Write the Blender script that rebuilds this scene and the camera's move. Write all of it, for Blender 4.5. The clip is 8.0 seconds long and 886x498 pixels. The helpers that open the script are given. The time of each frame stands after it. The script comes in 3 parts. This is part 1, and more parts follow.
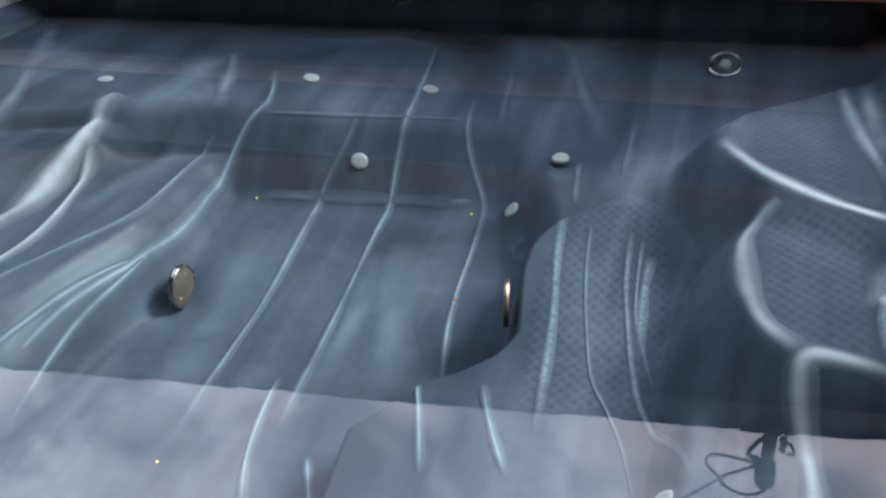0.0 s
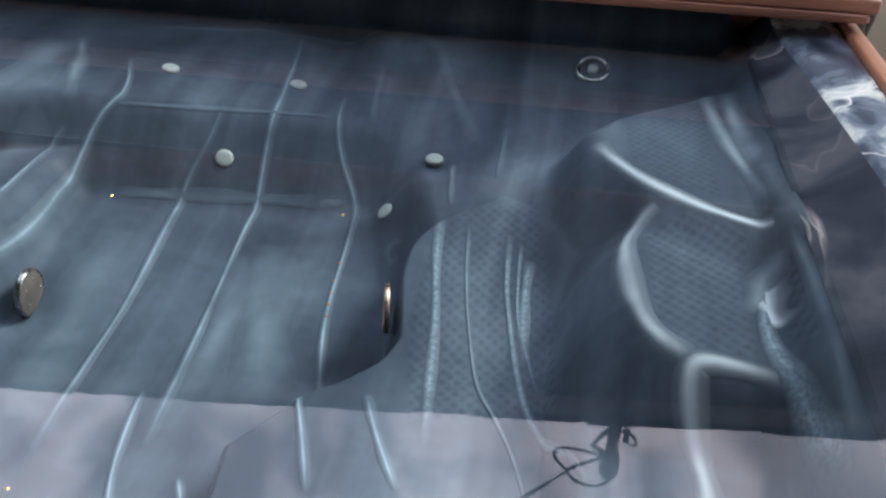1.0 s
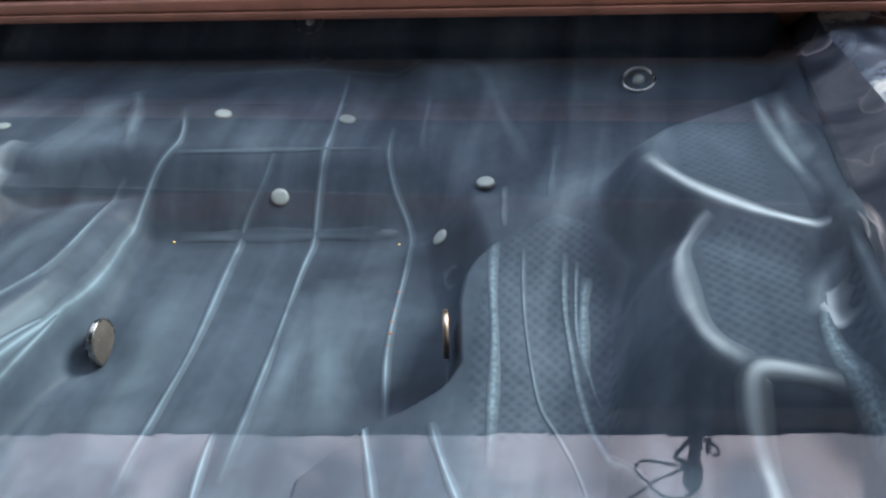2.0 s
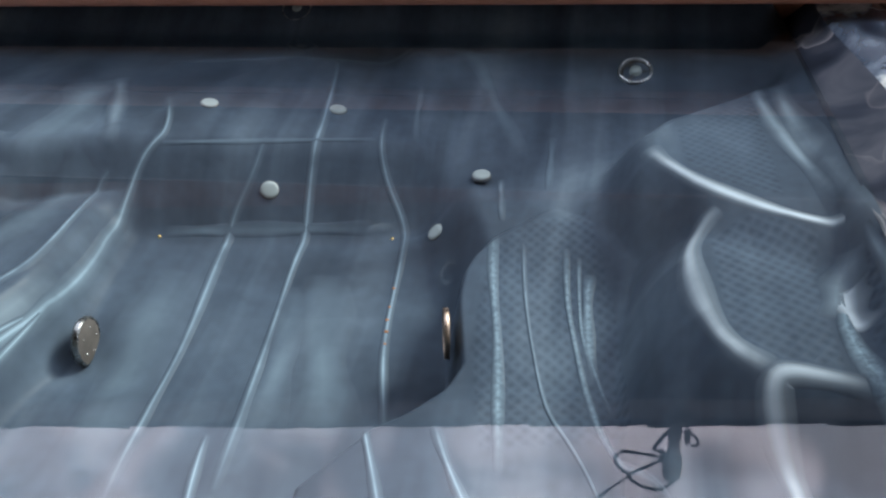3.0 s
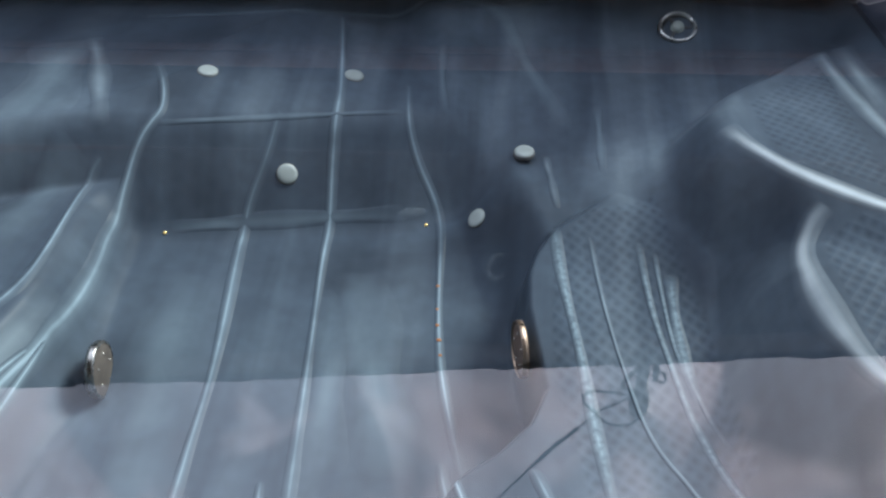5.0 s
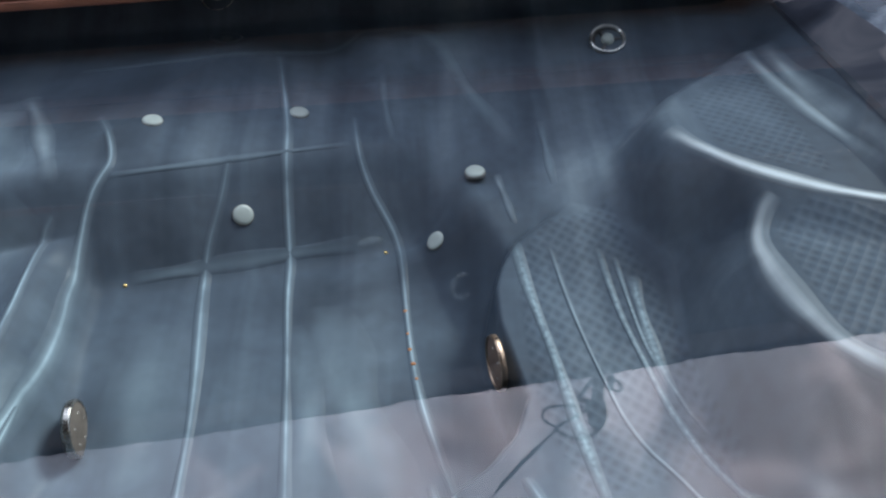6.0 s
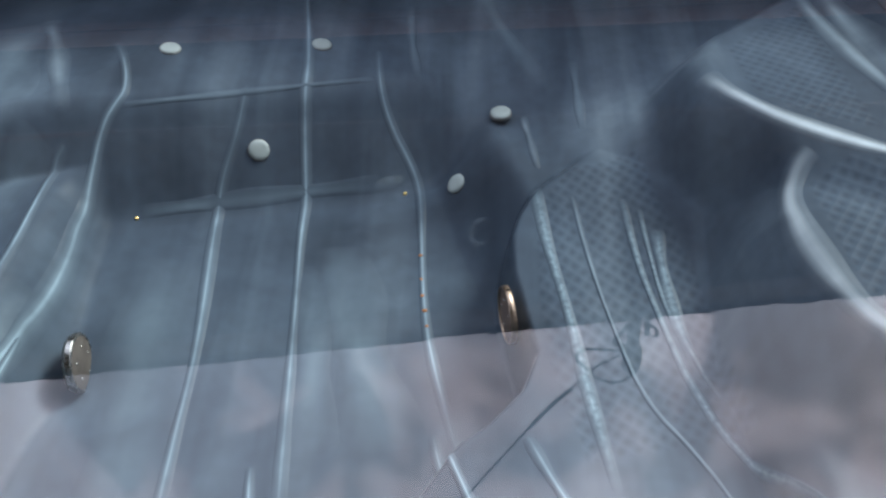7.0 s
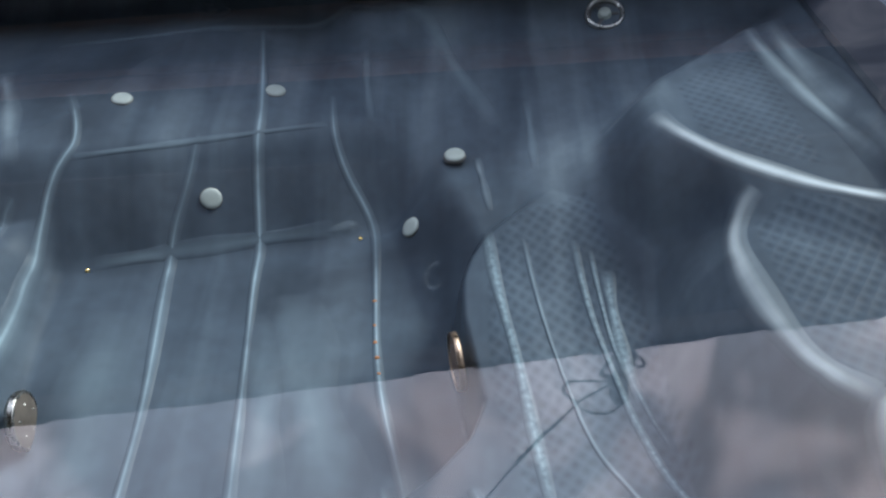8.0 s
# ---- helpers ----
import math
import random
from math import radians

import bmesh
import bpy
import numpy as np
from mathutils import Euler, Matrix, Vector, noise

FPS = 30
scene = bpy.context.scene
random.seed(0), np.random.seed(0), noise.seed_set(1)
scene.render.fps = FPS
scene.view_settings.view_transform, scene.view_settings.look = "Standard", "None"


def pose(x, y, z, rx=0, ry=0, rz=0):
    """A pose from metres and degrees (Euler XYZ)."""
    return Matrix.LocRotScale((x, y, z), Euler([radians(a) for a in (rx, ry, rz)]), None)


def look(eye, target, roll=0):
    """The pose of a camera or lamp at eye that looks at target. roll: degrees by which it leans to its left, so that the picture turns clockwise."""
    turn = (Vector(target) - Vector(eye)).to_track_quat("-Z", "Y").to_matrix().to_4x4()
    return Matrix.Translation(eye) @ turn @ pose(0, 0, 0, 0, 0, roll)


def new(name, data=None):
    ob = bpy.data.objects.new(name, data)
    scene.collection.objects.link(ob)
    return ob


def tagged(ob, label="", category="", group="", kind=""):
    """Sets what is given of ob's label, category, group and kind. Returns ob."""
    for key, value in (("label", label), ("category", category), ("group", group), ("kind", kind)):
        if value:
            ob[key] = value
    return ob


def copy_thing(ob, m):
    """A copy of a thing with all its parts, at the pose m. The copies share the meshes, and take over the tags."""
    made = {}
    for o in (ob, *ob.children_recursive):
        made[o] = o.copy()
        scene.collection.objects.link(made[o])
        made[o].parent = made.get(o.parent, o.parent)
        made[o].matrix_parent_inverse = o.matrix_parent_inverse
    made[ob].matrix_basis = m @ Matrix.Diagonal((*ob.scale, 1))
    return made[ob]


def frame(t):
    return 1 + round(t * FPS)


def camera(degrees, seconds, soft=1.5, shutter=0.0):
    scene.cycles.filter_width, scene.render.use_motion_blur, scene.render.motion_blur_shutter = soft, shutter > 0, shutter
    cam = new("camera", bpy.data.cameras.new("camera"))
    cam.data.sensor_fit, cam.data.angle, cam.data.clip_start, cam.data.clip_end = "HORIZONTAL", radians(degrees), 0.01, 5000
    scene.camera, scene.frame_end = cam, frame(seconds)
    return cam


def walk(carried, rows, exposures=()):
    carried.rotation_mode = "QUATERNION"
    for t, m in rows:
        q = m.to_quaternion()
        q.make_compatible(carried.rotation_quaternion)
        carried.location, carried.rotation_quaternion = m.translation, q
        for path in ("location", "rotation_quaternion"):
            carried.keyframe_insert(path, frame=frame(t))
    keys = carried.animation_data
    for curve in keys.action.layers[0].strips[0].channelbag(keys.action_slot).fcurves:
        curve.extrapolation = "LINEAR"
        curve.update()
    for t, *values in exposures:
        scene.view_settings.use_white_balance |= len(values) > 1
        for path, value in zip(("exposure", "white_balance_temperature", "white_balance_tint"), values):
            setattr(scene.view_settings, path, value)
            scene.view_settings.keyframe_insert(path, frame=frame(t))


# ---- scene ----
cam = camera(50.0, 8.0, soft=2.4)
PATH = [
    (0, (0.412, -1.535, 1.502), (-0.182, 0.115, 0.541), -3.5),
    (0.5, (0.297, -1.559, 1.488), (-0.097, 0.143, 0.513), -0.3),
    (1, (0.323, -1.498, 1.491), (0.059, 0.228, 0.516), 2.1),
    (1.5, (0.341, -1.46, 1.517), (0.144, 0.287, 0.564), -0.9),
    (2, (0.352, -1.5, 1.502), (-0.058, 0.22, 0.568), -4.3),
    (3.5, (0.215, -1.346, 1.495), (-0.099, 0.349, 0.481), -2.7),
    (4, (0.137, -1.194, 1.522), (-0.197, 0.438, 0.415), -2.0),
    (4.5, (0.053, -1.203, 1.531), (-0.204, 0.414, 0.382), -0.6),
    (6, (-0.063, -1.249, 1.528), (-0.078, 0.436, 0.45), -4.3),
    (6.5, (-0.039, -1.182, 1.523), (-0.058, 0.445, 0.36), -3.1),
    (7, (-0.005, -1.188, 1.51), (-0.131, 0.415, 0.322), -4.3),
    (7.5, (0.039, -1.186, 1.501), (-0.117, 0.428, 0.33), -4.4),
    (8, (0.077, -1.161, 1.52), (-0.044, 0.479, 0.381), -5.5),
]
walk(cam, [(t, look(eye, target, roll)) for t, eye, target, roll in PATH], exposures=[(0.0, 3.45), (1.0, 3.45), (1.5, 3.55), (2.0, 3.58), (4.0, 3.44), (6.0, 3.42), (6.5, 3.42), (7.0, 3.37), (8.0, 3.35)])

# ---- world and light ----
world = bpy.data.worlds.new("sky")
scene.world = world
world.use_nodes = True
wn, wl = world.node_tree.nodes, world.node_tree.links
wn.clear()
sky = wn.new("ShaderNodeTexSky")
sky.sky_type, sky.sun_disc = "NISHITA", False
sky.sun_elevation, sky.sun_rotation = radians(40), radians(50)
sky.air_density, sky.dust_density = 1.2, 2.0
sky_lift = wn.new("ShaderNodeVectorMath")
sky_lift.operation = "SCALE"
sky_lift.inputs["Scale"].default_value = 0.10
wl.new(sky.outputs[0], sky_lift.inputs[0])
sky_map = wn.new("ShaderNodeTexCoord")
clouds = wn.new("ShaderNodeTexNoise")
clouds.inputs["Scale"].default_value, clouds.inputs["Detail"].default_value, clouds.inputs["Distortion"].default_value = 8.5, 5.0, 0.7
wl.new(sky_map.outputs["Generated"], clouds.inputs["Vector"])
cloud_ramp = wn.new("ShaderNodeValToRGB")
cloud_ramp.color_ramp.elements[0].position, cloud_ramp.color_ramp.elements[0].color = 0.44, (0.34, 0.35, 0.42, 1)
cloud_ramp.color_ramp.elements[1].position, cloud_ramp.color_ramp.elements[1].color = 0.58, (0.95, 0.88, 0.99, 1)
wl.new(clouds.outputs["Fac"], cloud_ramp.inputs[0])
sky_mix = wn.new("ShaderNodeMix")
sky_mix.data_type = "RGBA"
sky_mix.inputs["Factor"].default_value = 0.78
wl.new(sky_lift.outputs[0], sky_mix.inputs["A"])
wl.new(cloud_ramp.outputs[0], sky_mix.inputs["B"])
sky_out, sky_bg = wn.new("ShaderNodeOutputWorld"), wn.new("ShaderNodeBackground")
sky_bg.inputs["Strength"].default_value = 0.51
wl.new(sky_mix.outputs["Result"], sky_bg.inputs["Color"])
wl.new(sky_bg.outputs[0], sky_out.inputs["Surface"])

sun = new("sun", bpy.data.lights.new("sun", "SUN"))
sun.data.energy, sun.data.angle, sun.data.color = 0.68, radians(17), (1.0, 0.96, 0.9)
sun.matrix_world = look((5.87, 4.92, 7.03), (0, 0, 0.6))


# ---- materials ----
class Mat:
    """A node material with a Principled shader and short helpers."""

    def __init__(self, name, rough=0.5, metal=0.0, ior=1.5):
        self.m = bpy.data.materials.new(name)
        self.m.use_nodes = True
        self.n, self.l = self.m.node_tree.nodes, self.m.node_tree.links
        self.p = self.n["Principled BSDF"]
        self.p.inputs["Roughness"].default_value = rough
        self.p.inputs["Metallic"].default_value = metal
        self.p.inputs["IOR"].default_value = ior
        self.where = self.n.new("ShaderNodeTexCoord").outputs["Object"]

    def noise(self, scale, detail=4.0, twist=0.0, rough=0.5, vector=None):
        t = self.n.new("ShaderNodeTexNoise")
        for key, value in (("Scale", scale), ("Detail", detail), ("Distortion", twist), ("Roughness", rough)):
            t.inputs[key].default_value = value
        self.l.new(vector or self.where, t.inputs["Vector"])
        return t.outputs["Fac"]

    def ramp(self, source, stops):
        r = self.n.new("ShaderNodeValToRGB")
        while len(r.color_ramp.elements) < len(stops):
            r.color_ramp.elements.new(0.5)
        for e, (at, c) in zip(r.color_ramp.elements, stops):
            e.position, e.color = at, (*c, 1) if len(c) == 3 else c
        self.l.new(source, r.inputs[0])
        return r.outputs[0]

    def mix(self, fac, a, b, blend="MIX"):
        m = self.n.new("ShaderNodeMix")
        m.data_type, m.blend_type = "RGBA", blend
        for key, value in (("Factor", fac), ("A", a), ("B", b)):
            if isinstance(value, (int, float)):
                m.inputs[key].default_value = value
            elif isinstance(value, tuple):
                m.inputs[key].default_value = (*value, 1)
            else:
                self.l.new(value, m.inputs[key])
        return m.outputs["Result"]

    def color(self, source):
        if isinstance(source, tuple):
            self.p.inputs["Base Color"].default_value = (*source, 1)
        else:
            self.l.new(source, self.p.inputs["Base Color"])
        return self

    def bump(self, source, strength=0.3, distance=0.002):
        b = self.n.new("ShaderNodeBump")
        b.inputs["Strength"].default_value, b.inputs["Distance"].default_value = strength, distance
        self.l.new(source, b.inputs["Height"])
        self.l.new(b.outputs[0], self.p.inputs["Normal"])
        return self

    def roughness(self, source, low, high):
        self.l.new(self.ramp(source, ((0.3, (low,) * 3), (0.7, (high,) * 3))), self.p.inputs["Roughness"])
        return self


def cloudy(m):
    """The clouded dark blue-grey of the shell."""
    cloud = m.ramp(m.noise(2.3, 3, 0.5), ((0.30, (0.032, 0.042, 0.055)), (0.52, (0.049, 0.065, 0.084)), (0.72, (0.082, 0.106, 0.130))))
    speck = m.ramp(m.noise(38, 4), ((0.3, (0.9, 0.9, 0.9)), (0.7, (1.06, 1.06, 1.06))))
    # soft bands of light along the folds, put into the colour as streaks
    drawn = m.n.new("ShaderNodeMapping")
    drawn.inputs["Scale"].default_value, drawn.inputs["Rotation"].default_value = (9, 1.1, 1), (0, 0, radians(-8))
    m.l.new(m.where, drawn.inputs["Vector"])
    streak = m.ramp(m.noise(1.0, 3, 0.6, 0.5, drawn.outputs[0]), ((0.3, (0.72, 0.74, 0.77)), (0.5, (0.95, 0.97, 1.0)), (0.72, (1.42, 1.39, 1.35))))
    fine = m.n.new("ShaderNodeMapping")
    fine.inputs["Scale"].default_value, fine.inputs["Rotation"].default_value = (34, 1.6, 1), (0, 0, radians(-4))
    m.l.new(m.where, fine.inputs["Vector"])
    streak = m.mix(1.0, streak, m.ramp(m.noise(1.0, 2, 0.4, 0.5, fine.outputs[0]), ((0.32, (0.93, 0.93, 0.94)), (0.68, (1.08, 1.08, 1.07)))), "MULTIPLY")
    return m.mix(1.0, m.mix(1.0, cloud, speck, "MULTIPLY"), streak, "MULTIPLY")


def acrylic():
    m = Mat("dark_marbled_acrylic", 0.4, 0.0, 1.12)
    m.color(cloudy(m))
    m.roughness(m.noise(5, 3), 0.35, 0.5)
    return m.m


def painted_shine(name, pale, across_stops, patch, fade, grain=7.0):
    """A highlight painted as pale colour along a crest, which thins out across the strip and towards its ends."""
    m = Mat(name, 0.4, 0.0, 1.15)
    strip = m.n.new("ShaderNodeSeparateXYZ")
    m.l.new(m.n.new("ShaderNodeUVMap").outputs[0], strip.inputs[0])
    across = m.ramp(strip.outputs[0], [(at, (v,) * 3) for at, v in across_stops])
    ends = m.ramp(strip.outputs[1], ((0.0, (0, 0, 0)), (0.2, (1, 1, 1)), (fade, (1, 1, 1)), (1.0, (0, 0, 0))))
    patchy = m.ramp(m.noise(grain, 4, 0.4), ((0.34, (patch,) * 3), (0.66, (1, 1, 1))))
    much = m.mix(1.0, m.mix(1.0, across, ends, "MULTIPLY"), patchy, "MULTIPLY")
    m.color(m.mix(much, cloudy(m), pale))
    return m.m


def drawn_out(m, scale, turn=0.0):
    """The place, stretched along the side of the tub."""
    node = m.n.new("ShaderNodeMapping")
    node.inputs["Scale"].default_value, node.inputs["Rotation"].default_value = scale, (0, 0, radians(turn))
    m.l.new(m.where, node.inputs["Vector"])
    return node.outputs[0]


def veins(m, where, scale, width, twist):
    """Thin wandering lines with a soft flank on one side."""
    return m.ramp(m.noise(scale, 3, twist, 0.45, where), ((0.5 - width, (0, 0, 0)), (0.5, (1, 1, 1)), (0.5 + 0.5 * width, (0.45, 0.45, 0.45)), (0.5 + 3.5 * width, (0, 0, 0))))


def marble():
    m = Mat("white_swirled_acrylic", 0.22, 0.0, 1.5)
    where = drawn_out(m, (1.5, 0.75, 1.0), 12)
    swirl = m.noise(4.6, 5, 1.3, 0.52, where)
    body = m.ramp(swirl, ((0.32, (0.012, 0.018, 0.028)), (0.44, (0.035, 0.05, 0.07)), (0.52, (0.085, 0.11, 0.14)), (0.58, (0.22, 0.26, 0.27)), (0.66, (0.34, 0.37, 0.36)), (0.80, (0.12, 0.15, 0.18))))
    m.color(m.mix(veins(m, where, 3.1, 0.006, 0.9), body, (0.42, 0.44, 0.45)))
    m.bump(m.noise(25, 3), 0.05, 0.001)
    return m.m


def navy():
    """Much darker than the lip's swirl, with pale veins drawn out along the side."""
    m = Mat("navy_swirled_acrylic", 0.5, 0.0, 1.06)
    body = m.ramp(m.noise(4.2, 4, 0.7, 0.5), ((0.34, (0.009, 0.012, 0.017)), (0.5, (0.018, 0.023, 0.032)), (0.64, (0.04, 0.046, 0.056)), (0.78, (0.026, 0.032, 0.042))))
    where = drawn_out(m, (3.2, 0.9, 1.0), 10)
    some = m.ramp(m.noise(1.6, 2), ((0.42, (0.15, 0.15, 0.15)), (0.58, (1, 1, 1))))
    m.color(m.mix(m.mix(1.0, veins(m, where, 2.0, 0.011, 0.8), some, "MULTIPLY"), body, (0.20, 0.20, 0.205)))
    return m.m


def vinyl():
    m = Mat("copper_brown_vinyl", 0.42)
    m.color(m.ramp(m.noise(7, 5, 0.4), ((0.3, (0.138, 0.0586, 0.0362)), (0.6, (0.204, 0.0859, 0.0535)), (0.8, (0.248, 0.124, 0.0859)))))
    m.bump(m.noise(140, 3), 0.3, 0.0012)
    m.roughness(m.noise(20, 3), 0.35, 0.55)
    return m.m


def timber():
    m = Mat("orange_stained_timber", 0.5)
    stretch = m.n.new("ShaderNodeMapping")
    stretch.inputs["Scale"].default_value = (30, 1.6, 30)
    m.l.new(m.where, stretch.inputs["Vector"])
    grain = m.noise(1.0, 6, 1.0, 0.6, stretch.outputs[0])
    m.color(m.ramp(grain, ((0.3, (0.12, 0.0554, 0.0321)), (0.55, (0.202, 0.0904, 0.0505)), (0.75, (0.248, 0.123, 0.078)))))
    m.bump(grain, 0.35, 0.0015)
    return m.m


def stucco():
    m = Mat("beige_render", 0.9)
    m.color(m.ramp(m.noise(1.2, 6), ((0.3, (0.144, 0.13, 0.0936)), (0.7, (0.202, 0.18, 0.13)))))
    m.bump(m.noise(120, 4), 0.6, 0.003)
    return m.m


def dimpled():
    """The shell's colour on the non-slip pads, with shade painted into the regular dimples."""
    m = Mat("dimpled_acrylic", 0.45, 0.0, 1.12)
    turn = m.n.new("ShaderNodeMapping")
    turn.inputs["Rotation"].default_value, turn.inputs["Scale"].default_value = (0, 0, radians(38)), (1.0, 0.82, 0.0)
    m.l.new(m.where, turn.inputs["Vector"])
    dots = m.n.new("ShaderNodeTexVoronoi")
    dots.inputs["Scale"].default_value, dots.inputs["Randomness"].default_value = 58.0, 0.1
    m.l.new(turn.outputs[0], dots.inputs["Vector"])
    dimple_shade = m.ramp(dots.outputs["Distance"], ((0.10, (0.82, 0.83, 0.84)), (0.36, (0.98, 0.99, 1.0)), (0.62, (1.10, 1.10, 1.10))))
    m.color(m.mix(1.0, cloudy(m), dimple_shade, "MULTIPLY"))
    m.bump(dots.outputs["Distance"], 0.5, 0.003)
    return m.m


def terracotta():
    m = Mat("terracotta", 0.75)
    m.color(m.ramp(m.noise(9, 6, 0.6), ((0.3, (0.122, 0.0486, 0.0275)), (0.6, (0.194, 0.078, 0.0454)), (0.82, (0.259, 0.146, 0.101)))))
    m.bump(m.noise(70, 4), 0.4, 0.002)
    return m.m


def concrete():
    m = Mat("patio_concrete", 0.85)
    fine = m.ramp(m.noise(60, 5), ((0.3, (0.8, 0.8, 0.8)), (0.7, (1.1, 1.1, 1.1))))
    m.color(m.mix(1.0, m.ramp(m.noise(0.9, 6), ((0.3, (0.20, 0.19, 0.17)), (0.7, (0.32, 0.30, 0.27)))), fine, "MULTIPLY"))
    m.bump(m.noise(90, 4), 0.5, 0.003)
    return m.m


def metal(name, color, rough):
    m = Mat(name, rough, 1.0)
    m.color(m.ramp(m.noise(60, 4), ((0.3, tuple(c * 0.75 for c in color)), (0.7, color))))
    m.roughness(m.noise(90, 3), rough * 0.7, rough * 1.5)
    return m.m


def plain(name, color, rough=0.6, scale=30, spread=0.25, bump=0.2):
    m = Mat(name, rough)
    m.color(m.ramp(m.noise(scale, 5), ((0.3, tuple(c * (1 - spread) for c in color)), (0.7, tuple(c * (1 + spread) for c in color)))))
    m.bump(m.noise(scale * 3, 4), bump, 0.002)
    return m.m


def water_sheet():
    m = bpy.data.materials.new("still_water")
    m.use_nodes = True
    n, l = m.node_tree.nodes, m.node_tree.links
    n.clear()
    out, mix = n.new("ShaderNodeOutputMaterial"), n.new("ShaderNodeMixShader")
    clear, gloss, fresnel = n.new("ShaderNodeBsdfTransparent"), n.new("ShaderNodeBsdfGlossy"), n.new("ShaderNodeLayerWeight")
    clear.inputs["Color"].default_value = (0.90, 0.96, 0.97, 1)
    gloss.inputs["Roughness"].default_value = 0.0
    fresnel.inputs["Blend"].default_value = 0.5
    steep, share = n.new("ShaderNodeMath"), n.new("ShaderNodeMath")
    steep.operation, share.operation = "POWER", "MULTIPLY_ADD"
    steep.inputs[1].default_value = 5.0
    share.inputs[1].default_value, share.inputs[2].default_value = 0.945, 0.055
    l.new(fresnel.outputs["Facing"], steep.inputs[0])
    l.new(steep.outputs[0], share.inputs[0])
    l.new(share.outputs[0], mix.inputs[0])
    l.new(clear.outputs[0], mix.inputs[1])
    l.new(gloss.outputs[0], mix.inputs[2])
    l.new(mix.outputs[0], out.inputs["Surface"])
    return m


def clear_plastic():
    m = Mat("clear_plastic", 0.12, 0.0, 1.45)
    m.color((0.55, 0.66, 0.70))
    m.p.inputs["Alpha"].default_value = 0.07
    return m.m


# highlights on folds and edges, put into the base colour as pale strips
CREST_SHINE = painted_shine("painted_crest_shine", (0.24, 0.32, 0.37), ((0.0, 0.0), (0.25, 0.10), (0.42, 0.45), (0.48, 1.0), (0.53, 0.95), (0.60, 0.40), (0.78, 0.14), (1.0, 0.0)), 0.28, 0.80)
EDGE_SHINE = painted_shine("painted_edge_shine", (0.38, 0.43, 0.46), ((0.0, 0.0), (0.2, 0.12), (0.42, 0.9), (0.54, 0.8), (0.72, 0.25), (1.0, 0.0)), 0.5, 0.88)
GRAINY_SHINE = painted_shine("painted_grainy_shine", (0.20, 0.27, 0.31), ((0.0, 0.0), (0.2, 0.25), (0.40, 0.6), (0.5, 0.95), (0.58, 0.7), (0.8, 0.3), (1.0, 0.0)), 0.35, 0.75, 110.0)
FAINT_SHINE = painted_shine("painted_faint_shine", (0.16, 0.20, 0.23), ((0.0, 0.0), (0.2, 0.25), (0.45, 0.85), (0.6, 0.6), (0.8, 0.2), (1.0, 0.0)), 0.25, 0.75)
SOFT_SHINE = painted_shine("painted_soft_shine", (0.115, 0.155, 0.185), ((0.0, 0.0), (0.15, 0.10), (0.35, 0.5), (0.5, 0.65), (0.7, 0.4), (0.88, 0.08), (1.0, 0.0)), 0.3, 0.75)
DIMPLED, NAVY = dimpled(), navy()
ACRYLIC, MARBLE, VINYL, TIMBER, STUCCO = acrylic(), marble(), vinyl(), timber(), stucco()
TERRACOTTA, CONCRETE, WATER, CLEAR = terracotta(), concrete(), water_sheet(), clear_plastic()
STEEL = metal("brushed_steel", (0.36, 0.35, 0.33), 0.25)
DULL_CHROME = metal("dull_chrome", (0.45, 0.46, 0.46), 0.3)
COVER_FACE = plain("brown_grey_scratched_plastic", (0.075, 0.064, 0.055), 0.6, 50, 0.35)
BROWN_FACE = plain("brown_stained_plastic", (0.10, 0.062, 0.045), 0.6, 50, 0.3)
BRONZE = metal("worn_bronze_rim", (0.34, 0.25, 0.19), 0.35)
DARK_PLASTIC = plain("dark_grey_plastic", (0.045, 0.047, 0.05), 0.4)
WHITE_PLASTIC = plain("off_white_plastic", (0.24, 0.275, 0.265), 0.5, 60, 0.06)
BRASS = metal("brass", (0.85, 0.62, 0.25), 0.25)
ROOF = plain("weathered_asphalt_shingle", (0.055, 0.052, 0.05), 0.9, 40, 0.3, 0.6)
DARK_GLASS = plain("dark_window_glass", (0.006, 0.007, 0.008), 0.12, 3, 0.1, 0.0)
BROWN_BEAM = plain("brown_stained_beam", (0.12, 0.06, 0.04), 0.7, 8)
SOFFIT = plain("dark_painted_soffit", (0.10, 0.09, 0.08), 0.8, 12)
BLACK = plain("black_cable", (0.015, 0.015, 0.017), 0.6)
GALVANISED = plain("dull_galvanised_pipe", (0.05, 0.053, 0.056), 0.55)
SHADED_VINYL = plain("vinyl_painted_in_shade", (0.06, 0.062, 0.068), 0.6, 15)
RUST = plain("rust", (0.28, 0.11, 0.04), 0.8, 80)
SOIL = plain("dry_soil", (0.09, 0.055, 0.04), 0.95, 60, 0.5, 0.9)
STEM = plain("brown_stem", (0.10, 0.075, 0.04), 0.8)
LEAF = plain("green_leaf", (0.075, 0.12, 0.03), 0.5, 25, 0.35)


# ---- mesh helpers ----
def part(name, bm, material, parent=None, label="", smooth_faces=True):
    """Links a bmesh as one mesh object, under a thing if one is given."""
    mesh = bpy.data.meshes.new(name)
    bm.normal_update()
    bm.to_mesh(mesh)
    bm.free()
    mesh.materials.append(material)
    if smooth_faces:
        mesh.shade_smooth()
    ob = new(name, mesh)
    ob.parent = parent
    return tagged(ob, label)


def empty(name, m, label, category, group="", kind=""):
    ob = new(name)
    ob.empty_display_size = 0.05
    ob.matrix_world = m
    return tagged(ob, label, category, group, kind)


